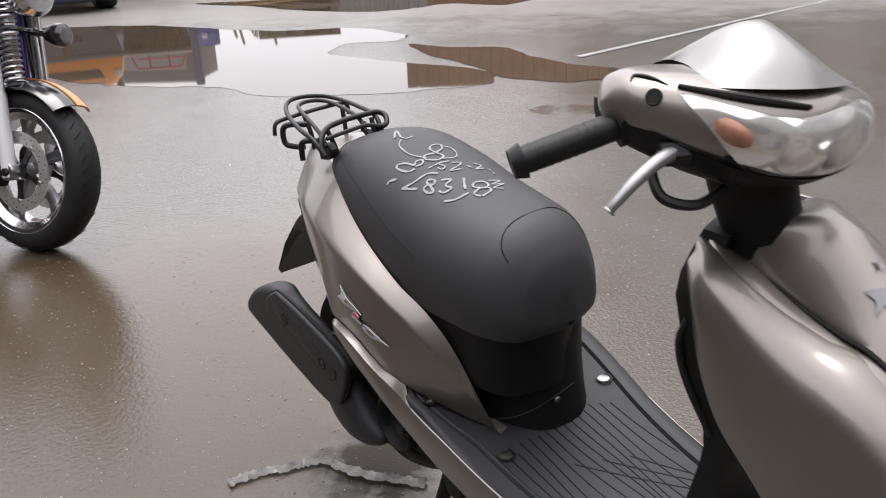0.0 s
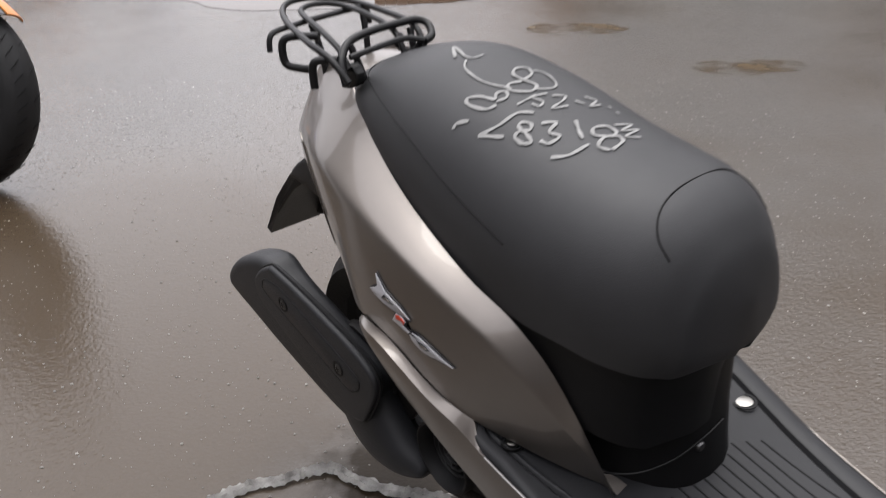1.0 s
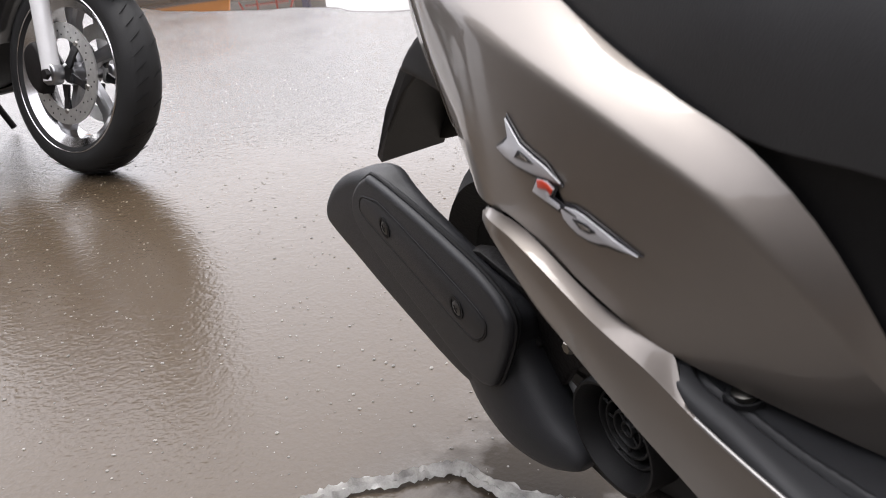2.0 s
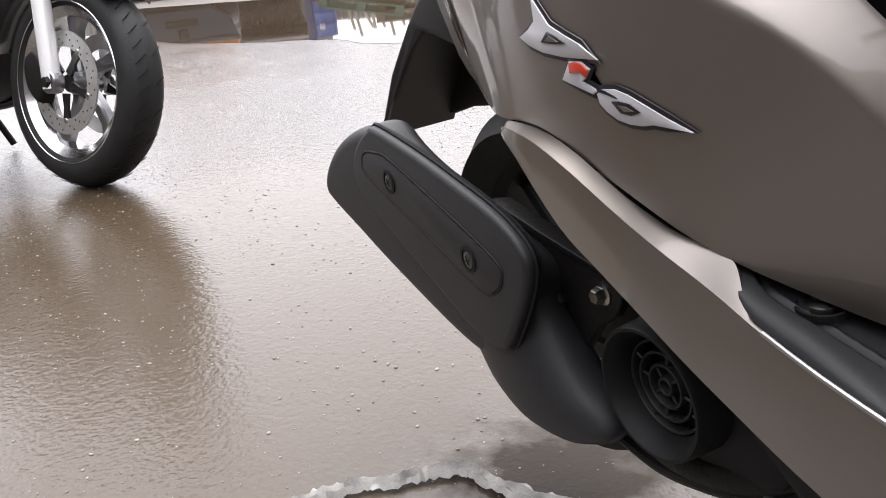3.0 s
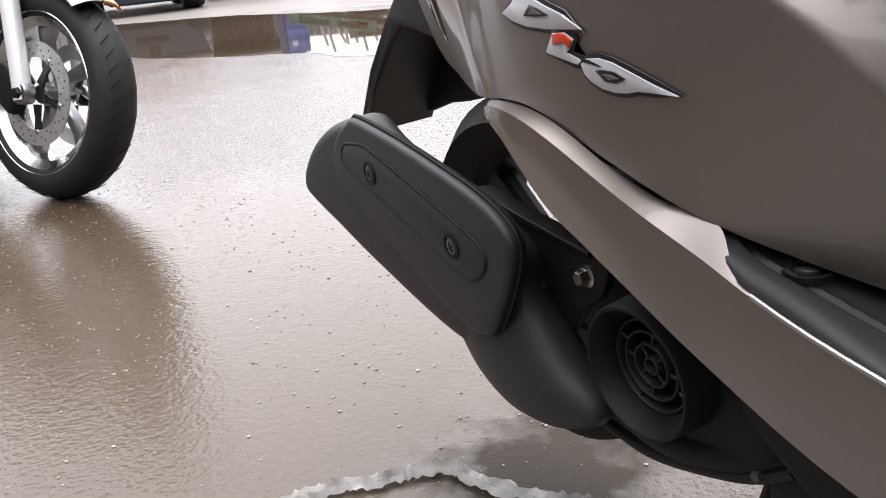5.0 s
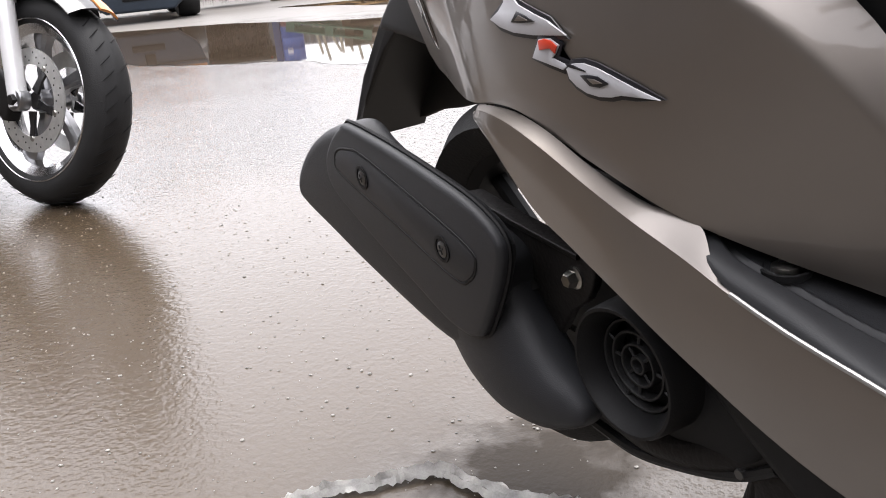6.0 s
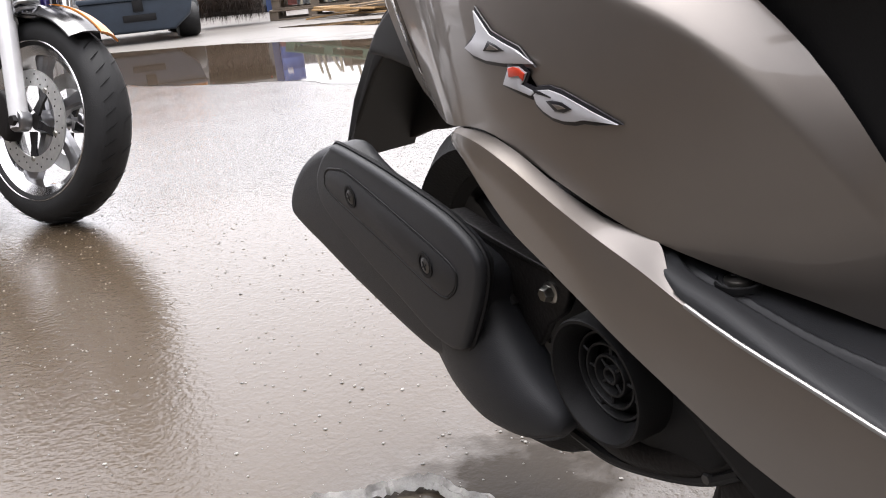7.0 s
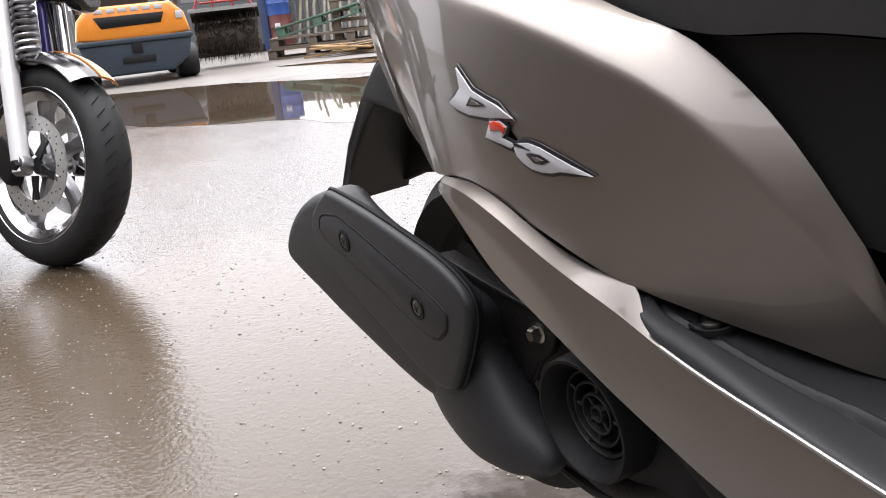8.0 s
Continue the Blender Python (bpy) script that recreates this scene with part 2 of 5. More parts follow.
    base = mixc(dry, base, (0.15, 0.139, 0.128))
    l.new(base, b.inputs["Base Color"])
    # under standing water, and in the painted reflection, the stones lose their own gloss
    l.new(remap(most(wet, dark_reflection), 0, 1, 0.5, 0.12), b.inputs["Specular IOR Level"])
    b.inputs["Roughness"].default_value = 0.55
    b.inputs["Coat Weight"].default_value = 1.0
    film_cover = n.new("ShaderNodeMath")
    film_cover.operation = "MULTIPLY"
    l.new(remap(grit.outputs["Fac"], 0.62, 0.72, 1.0, 0.55), film_cover.inputs[0])
    l.new(remap(dry, 0, 1, 1.0, 0.25), film_cover.inputs[1])
    # the water film is thinned there too, to keep the painted reflection dark
    film_weight = n.new("ShaderNodeMath")
    film_weight.operation = "MULTIPLY"
    l.new(film_cover.outputs[0], film_weight.inputs[0])
    l.new(remap(dark_reflection, 0, 1, 1.0, 0.15), film_weight.inputs[1])
    l.new(film_weight.outputs[0], b.inputs["Coat Weight"])
    b.inputs["Coat IOR"].default_value = 1.45
    smear = tex(34, 4)
    streak = n.new("ShaderNodeMath")
    streak.operation = "MULTIPLY"
    l.new(remap(smear.outputs["Fac"], 0.35, 0.68, 0.35, 1.9), streak.inputs[0])
    l.new(remap(wet, 0, 1, 0.105, 0.028), streak.inputs[1])
    l.new(streak.outputs[0], b.inputs["Coat Roughness"])
    bump = n.new("ShaderNodeBump")
    bump.inputs["Distance"].default_value = 0.004
    l.new(remap(wet, 0, 1, 0.5, 0.16), bump.inputs["Strength"])
    h = n.new("ShaderNodeMath")
    h.operation = "MULTIPLY_ADD"
    l.new(stones.outputs["Distance"], h.inputs[0])
    h.inputs[1].default_value = -0.5
    l.new(grit.outputs["Fac"], h.inputs[2])
    l.new(h.outputs[0], bump.inputs["Height"])
    l.new(bump.outputs["Normal"], b.inputs["Normal"])
    film = n.new("ShaderNodeBump")
    film.inputs["Distance"].default_value = 0.003
    l.new(remap(wet, 0, 1, 0.55, 0.24), film.inputs["Strength"])
    ripple = tex(70, 2)
    hf = n.new("ShaderNodeMath")
    hf.operation = "MULTIPLY_ADD"
    l.new(ripple.outputs["Fac"], hf.inputs[0])
    hf.inputs[1].default_value = 0.9
    l.new(h.outputs[0], hf.inputs[2])
    l.new(hf.outputs[0], film.inputs["Height"])
    l.new(film.outputs["Normal"], b.inputs["Coat Normal"])
    return m


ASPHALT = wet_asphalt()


def make_ground():
    xs = [-300, -120, -60, -30, -18, -12, -8] + list(np.linspace(-6, 6, 41)) + [8, 12, 18, 30, 60, 120, 300]
    ys = [-300, -100, -40, -15, -8, -4] + list(np.linspace(-3, 9, 61)) + [10.5, 12, 15, 20, 30, 60, 120, 300]
    verts = [(x, y, ground_z(x, y)) for y in ys for x in xs]
    w = len(xs)
    faces = [(j * w + i, j * w + i + 1, (j + 1) * w + i + 1, (j + 1) * w + i) for j in range(len(ys) - 1) for i in range(w - 1)]
    me = bpy.data.meshes.new("ground")
    me.from_pydata(verts, [], faces)
    for p in me.polygons:
        p.use_smooth = True
    me.materials.append(ASPHALT)
    tagged(new("ground", me), "wet grey-brown asphalt yard with damp patches, grit and a painted dark reflection", "ground", kind="structure")


make_ground()

WATER = mat("puddle_water", (0.055, 0.040, 0.028), 0.03, 0, 0.15, 1.5, rough_vary=0.03, ior=1.36)
LINE = mat("worn_white_line", (0.22, 0.22, 0.21), 0.5, 0, 0.35, 6)


def puddle(outline, label, seed, z=0.0016, material=None):
    """A flat sheet of water with an uneven shore."""
    rnd = random.Random(seed)
    pts = smoothed([(x, y, 0) for x, y in outline], 6, True)
    bm = bmesh.new()
    vs = []
    for i, p in enumerate(pts):
        q = noise.noise(Vector((p.x * 2.3, p.y * 2.3, seed))) * 0.08 + noise.noise(Vector((p.x * 7, p.y * 7, seed))) * 0.05
        d = Vector((p.x, p.y, 0)) - Vector((sum(a for a, _ in outline), sum(c for _, c in outline), 0)) / len(outline)
        d.normalize()
        vs.append(bm.verts.new((p.x + d.x * q, p.y + d.y * q, z + ground_z(p.x, p.y))))
    bm.faces.new(vs)
    bmesh.ops.triangulate(bm, faces=bm.faces[:])
    return tagged(part("puddle", bm, material or WATER, smooth=False), label, "puddle", kind="structure")


# ---- scooter ----
# Own axes: x ahead, y to its left, z up from the ground under it.
SCOOTER = Matrix.Translation((0.226, 1.300, 0.168)) @ Matrix.Rotation(radians(-50), 4, "Z") @ Matrix.Translation((0, 0.022, 0)) @ Matrix.Rotation(radians(3.2), 4, "X")
scooter = thing("scooter", SCOOTER, "pewter grey motor scooter with black seat, parked on wet asphalt", "scooter")

seat_y = spline([-.345, -.2, -.1, .03, .15], [.006, -.003, -.010, -.018, -.018])
SEAT_F = [-.345, -.335, -.305, -.25, -.18, -.10, .0, .05, .085, .110, .128, .140, .146]
seat_w = spline(SEAT_F, [.018, .045, .072, .092, .105, .113, .113, .109, .102, .090, .073, .050, .010])
seat_top = spline(SEAT_F, [.640, .654, .672, .690, .701, .694, .673, .665, .659, .648, .628, .602, .572])
seat_lip = spline([-.345, -.315, -.27, -.22, -.16, -.10, -.05, .0, .05, .10, .13, .146], [.636, .634, .620, .598, .576, .557, .546, .536, .535, .528, .521, .519])


def seat_point(f, u):
    """A point of the seat's skin: f along, u from the right lip (-1) over the crowned top (0) to the left lip (1)."""
    w, t, lip = seat_w(f), seat_top(f), seat_lip(f)
    a = abs(u)
    s = -1 if u < 0 else 1
    k = min(1, a / 0.9)
    y = w * math.sin(k * math.pi / 2) ** 0.92 if a > 1e-6 else 0
    z = t - (t - lip) * 0.72 * (1 - math.cos(k * math.pi / 2)) ** 1.12
    if a > 0.9:
        k = (a - 0.9) / 0.1
        z = t - (t - lip) * (0.72 + 0.28 * k)
        y = w * (1 - 0.04 * k * k)
        f -= .012 * k * k * smoothstep(.06, .14, f)
    return Vector((f, seat_y(f) + s * y * (1 if s < 0 else .82), z))


def make_seat():
    fs = list(np.linspace(-.345, .115, 54)) + [.120, .125, .129, .133, .136, .139, .1415, .144, .146]
    us = np.linspace(-1, 1, 41)
    rings = [[seat_point(f, u) for u in us] for f in fs]
    bm = loft(rings, False, False)
    under = [[Vector((r[0].x, y, (r[0].z + 0.012))) for y in (r[0].y * 0.93 + r[-1].y * 0.07, r[-1].y * 0.93 + r[0].y * 0.07)] for r in rings]
    rows = [[bm.verts.new(p) for p in r] for r in under]
    bm.verts.ensure_lookup_table()
    k = len(us)
    for i in range(len(rings) - 1):
        a, b = i * k, (i + 1) * k
        bm.faces.new((bm.verts[a], bm.verts[b], rows[i + 1][0], rows[i][0]))
        bm.faces.new((bm.verts[a + k - 1], bm.verts[b + k - 1], rows[i + 1][1], rows[i][1]))
        bm.faces.new((rows[i][0], rows[i + 1][0], rows[i + 1][1], rows[i][1]))
    for i in (0, len(rings) - 1):
        bm.faces.new([bm.verts[i * k + j] for j in range(k)] + [rows[i][1], rows[i][0]])
    seat = part("seat", bm, SEAT, scooter, "black vinyl seat with stitched seams and white marker writing")
    # stitched seams
    for side in (-1, 1):
        pts = [seat_point(f, side * u) for f, u in ((-.306, .06), (-.302, .3), (-.288, .48), (-.25, .60), (-.17, .68), (-.08, .73), (-.01, .76))]
        part("seam", tube(pts, 0.0008, 6, 6), PLASTIC_DARK, seat)
    pts = [seat_point(f, u) for f, u in ((.116, -.46), (.104, -.40), (.094, -.28), (.090, -.12), (.090, .12), (.094, .28), (.104, .40), (.116, .46))]
    part("seam", tube(pts, 0.0008, 6, 6), PLASTIC_DARK, seat)
    return seat


seat = make_seat()


def on_seat(f, y, lift=0.0012):
    """The seat's skin above the plan point (f, y)."""
    lo, hi = 0.0, 0.9
    w = seat_w(f)
    yy = min(abs(y - seat_y(f)), w * 0.995)
    for _ in range(30):
        mid = (lo + hi) / 2
        if abs(seat_point(f, -mid).y - seat_y(f)) < yy:
            lo = mid
        else:
            hi = mid
    p = seat_point(f, lo if y > seat_y(f) else -lo)
    return Vector((p.x, p.y, p.z + lift))


def scrawl(points, width=0.006, name="marker_stroke"):
    """A brush stroke of white marker lying on the seat."""
    P = smoothed([(f, y, 0) for f, y in points], 6)
    bm = bmesh.new()
    rows = []
    for i, p in enumerate(P):
        d = P[min(i + 1, len(P) - 1)] - P[max(i - 1, 0)]
        d = d.normalized() if d.length > 0 else Vector((1, 0, 0))
        s = Vector((-d.y, d.x, 0)) * width * 0.5 * (0.85 + 0.18 * math.sin(i * .9))
        rows.append([bm.verts.new(on_seat(p.x + k * s.x, p.y + k * s.y)) for k in (-1, 0, 1)])
    for a, b in zip(rows, rows[1:]):
        for j in range(2):
            bm.faces.new((a[j], a[j + 1], b[j + 1], b[j]))
    part(name, bm, CHALK, seat)


def strokes():
    """Digits and loops drawn by hand with a worn marker."""
    thin, thick = .0024, .0034
    scrawl([(-.104, -.097), (-.104, -.093), (-.094, -.088)], thick)
    scrawl([(-.075, -.094), (-.065, -.08), (-.061, -.062), (-.051, -.053)], thick)
    scrawl([(-.075, -.093), (-.062, -.089), (-.053, -.085)], thick)
    scrawl([(-.034, -.082), (-.044, -.081), (-.045, -.075), (-.039, -.069), (-.043, -.064), (-.05, -.067), (-.049, -.072), (-.037, -.074), (-.029, -.077), (-.034, -.082)], thick)
    scrawl([(-.037, -.058), (-.029, -.049), (-.025, -.061), (-.015, -.059), (-.016, -.07), (-.024, -.072)], thick)
    scrawl([(-.021, -.035), (-.010, -.043), (.0, -.049)], thick)
    scrawl([(.026, -.046), (.016, -.048), (.011, -.036), (.016, -.026), (.024, -.029), (.027, -.044)], thick)
    scrawl([(.011, -.033), (.003, -.039), (-.004, -.032), (.0, -.021), (.011, -.022), (.014, -.031)], thick)
    scrawl([(.002, -.014), (.009, .002), (.012, -.017), (.018, .0), (.020, -.021), (.028, -.011)], thin)
    scrawl([(-.005, -.079), (.006, -.069), (.009, -.051)], thick)
    scrawl([(-.083, -.066), (-.088, -.074), (-.106, -.077), (-.113, -.073), (-.104, -.066), (-.09, -.062), (-.094, -.056), (-.09, -.049), (-.083, -.054), (-.086, -.063)], thick)
    scrawl([(-.069, -.055), (-.068, -.046), (-.068, -.034)], thin)
    scrawl([(-.064, -.025), (-.067, -.039), (-.057, -.037), (-.054, -.044), (-.061, -.046)], thin)
    scrawl([(-.059, -.024), (-.053, -.015), (-.048, -.023), (-.045, -.038), (-.04, -.024)], thin)
    scrawl([(-.043, -.013), (-.035, -.009)], thin)
    scrawl([(-.044, .002), (-.035, .008), (-.03, -.007), (-.028, .006)], thin)
    scrawl([(-.024, .012), (-.020, .012)], thin)
    scrawl([(-.014, .010), (-.010, .010)], thin)
    scrawl([(-.092, -.028), (-.096, -.04), (-.087, -.045), (-.075, -.034), (-.079, -.023), (-.092, -.025), (-.106, -.025), (-.114, -.015), (-.109, -.005), (-.097, -.012), (-.093, -.026)], thick)
    scrawl([(-.160, -.034), (-.147, -.046), (-.117, -.051), (-.089, -.043)], thin)
    scrawl([(-.076, -.03), (-.068, -.014), (-.075, -.003), (-.092, .002), (-.102, -.004)], thin)
    scrawl([(-.175, -.035), (-.204, -.014), (-.169, -.029)], thick)
    scrawl([(-.169, -.029), (-.158, -.028), (-.157, -.016)], thin)


strokes()

# side cowls: inner edge, crease, belly and lower edge by stations along the scooter
COWL_F = [-.464, -.452, -.434, -.408, -.36, -.32, -.27, -.22, -.16, -.10, -.05, .0, .025, .05, .068, .081]
cowl_in_y = spline(COWL_F, [.030, .036, .041, .045, .052, .064, .084, .099, .113, .122, .127, .122, .114, .108, .104, .092])
cowl_in_z = spline(COWL_F, [.530, .590, .630, .650, .656, .650, .633, .609, .586, .565, .549, .526, .498, .461, .430, .384])
cowl_cr_y = spline(COWL_F, [.052, .064, .075, .087, .107, .122, .134, .143, .150, .153, .151, .141, .128, .110, .094, .088])
cowl_cr_z = spline(COWL_F, [.520, .556, .574, .584, .590, .591, .585, .576, .563, .549, .532, .504, .475, .434, .398, .377])
cowl_lo_y = spline(COWL_F, [.046, .050, .055, .062, .081, .100, .124, .146, .155, .154, .147, .124, .112, .095, .084, .083])
cowl_lo_z = spline(COWL_F, [.505, .480, .460, .447, .444, .446, .449, .453, .457, .437, .418, .399, .391, .379, .373, .371])


def cowl_raw(f, v):
    a = Vector((f, cowl_in_y(f), cowl_in_z(f)))
    b = Vector((f, cowl_cr_y(f), cowl_cr_z(f)))
    c = Vector((f, cowl_lo_y(f), cowl_lo_z(f)))
    if v < 0.25:
        k = v / 0.25
        return a.lerp(b, k) + Vector((0, 0.0, 0.0015 * math.sin(k * math.pi)))
    k = (v - 0.25) / 0.75
    return b.lerp(c, k) + Vector((0, 0.005 * min(1, (b.z - c.z) / 0.1) * smoothstep(.09, -.06, f) * math.sin(k * math.pi), 0))


def cowl_point(f, v, side):
    """v from 0 at the inner edge, 0.25 at the rounded crease, to 1 at the lower edge."""
    d = min(v, 1 - v, .03)
    p = (cowl_raw(f, v - d) + cowl_raw(f, v - d * .5) + cowl_raw(f, v) * 1.5 + cowl_raw(f, v + d * .5) + cowl_raw(f, v + d)) / 5.5
    y = p.y if side < 0 else p.y - 0.045 * smoothstep(-.45, .02, f)
    return Vector((p.x, y * side, p.z))


def make_cowl(side):
    fs = np.linspace(-.464, .081 if side < 0 else .02, 56)
    vs = [0, .06, .12, .16, .19, .21, .23, .25, .27, .29, .31, .34, .4, .5, .6, .7, .8, .9, .96, 1]
    rings = [[cowl_point(f, v, side) for v in vs] for f in fs]
    bm = loft(rings, False, False)
    inner = [[r[-1] + Vector((0, -side * 0.012, 0.004)), r[0] + Vector((0, -side * 0.004, -0.014))] for r in rings]
    rows = [[bm.verts.new(p) for p in r] for r in inner]
    bm.verts.ensure_lookup_table()
    k = len(vs)
    for i in range(len(rings) - 1):
        bm.faces.new((bm.verts[i * k + k - 1], bm.verts[(i + 1) * k + k - 1], rows[i + 1][0], rows[i][0]))
        bm.faces.new((bm.verts[i * k], bm.verts[(i + 1) * k], rows[i + 1][1], rows[i][1]))
    return part("side_cowl", bm, PAINT, scooter, "pewter metallic side cowl with a silver crease")


cowl_right = make_cowl(-1)
make_cowl(1)


def cowl_surface(f, z, side=-1, lift=0.0):
    lo, hi = 0.25, 1.0
    for _ in range(24):
        mid = (lo + hi) / 2
        if cowl_point(f, mid, side).z > z:
            lo = mid
        else:
            hi = mid
    p = cowl_point(f, lo, side)
    return Vector((f, p.y + side * lift, z))


def emblem(outline, lift, thick, material, name):
    place = lambda x, y, z: cowl_surface(x - .006, z, -1, y)
    part(name, slab(outline, lift, lift + thick, 0.0004, 1, 2, place), material, cowl_right)


EMB = [
    [(-.1500, .5262), (-.1475, .5150), (-.1530, .5105), (-.1625, .5058), (-.1530, .5022), (-.1400, .5000), (-.1230, .4994), (-.0975, .5002), (-.1100, .5066), (-.1220, .5100), (-.1345, .5140)],
    [(-.1185, .4978), (-.1095, .4985), (-.1030, .4955), (-.1068, .4905), (-.1090, .4893), (-.0980, .4862), (-.1015, .4838), (-.1130, .4860), (-.1250, .4882)],
    [(-.0990, .4845), (-.0950, .4872), (-.0870, .4880), (-.0780, .4864), (-.0700, .4838), (-.0560, .4788), (-.0425, .4740), (-.0560, .4745), (-.0640, .4746), (-.0700, .4732), (-.0780, .4728), (-.0860, .4738), (-.0930, .4766), (-.0975, .4800)],
]
for o in EMB:
    emblem(offset2(o, -0.0022), 0.0004, 0.0012, DARK_DECAL, "emblem_backing")
    emblem(o, 0.0016, 0.0010, WHITE_DECAL, "emblem_shape")
emblem([(-.1352, .5108), (-.1270, .5088), (-.1200, .5060), (-.1300, .5052), (-.1408, .5052)], 0.0026, 0.0005, DARK_DECAL, "emblem_inset")
emblem([(-.1330, .5090), (-.1285, .5078), (-.1255, .5065), (-.1365, .5062)], 0.0031, 0.0004, PAINT, "emblem_window")
emblem([(-.0890, .4822), (-.0840, .4830), (-.0770, .4826), (-.0700, .4796), (-.0760, .4774), (-.0830, .4776)], 0.0026, 0.0005, DARK_DECAL, "emblem_inset")
emblem([(-.0840, .4812), (-.0790, .4812), (-.0740, .4797), (-.0800, .4788)], 0.0031, 0.0004, PAINT, "emblem_window")
emblem([(-.0985, .4872), (-.0930, .4868), (-.0860, .4848), (-.0850, .4840), (-.0905, .4848), (-.0975, .4858)], 0.0026, 0.0005, DARK_DECAL, "emblem_inset")
emblem([(-.1180, .4972), (-.1130, .4984), (-.1080, .4978), (-.1035, .4952), (-.1055, .4915), (-.1090, .4938), (-.1175, .4925)], 0.0027, 0.0008, RED_DECAL, "emblem_tab")

# tail between the cowls, carrying the rack
tail_rings = []
for f in np.linspace(-.463, -.30, 18):
    a, b = cowl_point(f, .02, -1), cowl_point(f, .02, 1)
    top = [a.lerp(b, k) + Vector((0, 0, .007 * math.sin(k * math.pi) - .0005)) for k in np.linspace(0, 1, 9)]
    tail_rings.append(top + [b - Vector((0, 0, .03)), a - Vector((0, 0, .03))])
part("tail_cover", loft(tail_rings, True, True), PAINT, scooter)
part("tail_body", slab([(-.43, .57), (-.36, .60), (-.24, .50), (-.30, .45), (-.40, .475), (-.435, .50)], -.056, .05, .012), PLASTIC_DARK, scooter)

# rear lamp cluster with clear corner lenses
RED_LENS = mat("red_lens", (0.45, 0.02, 0.015), 0.12, 0, 0.1, 40, coat=0.5)
lamp = part("tail_lamp", slab([(-.466, .575), (-.43, .59), (-.41, .50), (-.444, .495), (-.466, .515)], -.048, .042, .012), RED_LENS, scooter, "red tail lamp")
for side in (-1, 1):
    o = [(-.374, .578), (-.364, .575), (-.345, .545), (-.324, .508), (-.316, .478), (-.322, .472), (-.345, .477), (-.364, .490), (-.374, .53)]
    place = lambda x, y, z, s=side: cowl_surface(x - .03 * smoothstep(.52, .60, z), z, s, y)
    lens = part("corner_lens", slab(o, -.003, .0010, .0009, 3, 2, place), LENS_TINT, lamp, "clear corner lens over the pewter cowl")
    for k in (.35, .7):
        q = [(x + .02 * k, z) for x, z in o[1:5]]
        part("lens_rib", tube([cowl_surface(x - .012 - .03 * smoothstep(.52, .60, z), z, side, .0008) for x, z in q], .0009, 6, 5), LENS_TINT, lens)

# rear mudguard flap
flap_side = [(-.525, .470), (-.552, .462), (-.602, .412), (-.650, .348), (-.578, .366), (-.505, .380), (-.440, .416), (-.40, .44), (-.42, .49), (-.46, .505)]
flap_lip = [(-.440, .530), (-.525, .470), (-.552, .462), (-.602, .412), (-.650, .348), (-.632, .362), (-.590, .402), (-.542, .446), (-.49, .476), (-.44, .50)]
flap = part("mudguard", slab(flap_lip, -.043, -.037, .002, 2), PLASTIC_DARK, scooter, "black plastic rear mudguard")
part("skirt", slab(flap_side, .034, .040, .002, 2), PLASTIC_DARK, flap)
back = [(-.440, .535), (-.50, .503), (-.545, .468), (-.60, .415), (-.651, .347)]
rings = [[Vector((f, y, z)) for y in (-.043, -.02, .02, .043)] + [Vector((f + .010, y, z - .006)) for y in (.043, .02, -.02, -.043)] for f, z in back]
part("back_plate", loft(rings), PLASTIC, flap)
part("plate_holder", slab([(-.437, .525), (-.40, .51), (-.42, .455), (-.50, .462), (-.545, .468), (-.50, .505)], -.044, .044, .006, 3), PLASTIC, flap)

# silver lower trim with the strip that runs along the floor
TR_F = [-.207, -.20, -.185, -.16, -.13, -.10, -.07, -.04, -.015, .01, .05, .1, .2, .32, .45]
tr_top_y = spline(TR_F, [.150, .153, .1545, .1555, .157, .1545, .148, .1435, .1475, .148, .147, .146, .144, .142, .140])
tr_top_z = spline(TR_F, [.4515, .455, .4565, .456, .4495, .435, .421, .4146, .396, .3835, .374, .363, .350, .346, .358])
tr_cr_y = spline(TR_F, [.151, .156, .160, .161, .1605, .158, .1555, .154, .1525, .1505, .149, .148, .146, .144, .142])
tr_cr_z = spline(TR_F, [.4505, .452, .4535, .4505, .4405, .426, .4125, .4015, .391, .382, .3725, .3615, .349, .345, .357])
tr_lo_y = spline(TR_F, [.150, .154, .153, .147, .145, .1437, .1405, .137, .135, .134, .133, .132, .131, .130, .128])
tr_lo_z = spline(TR_F, [.4495, .4445, .430, .3975, .380, .3645, .3465, .330, .318, .309, .300, .290, .280, .278, .290])


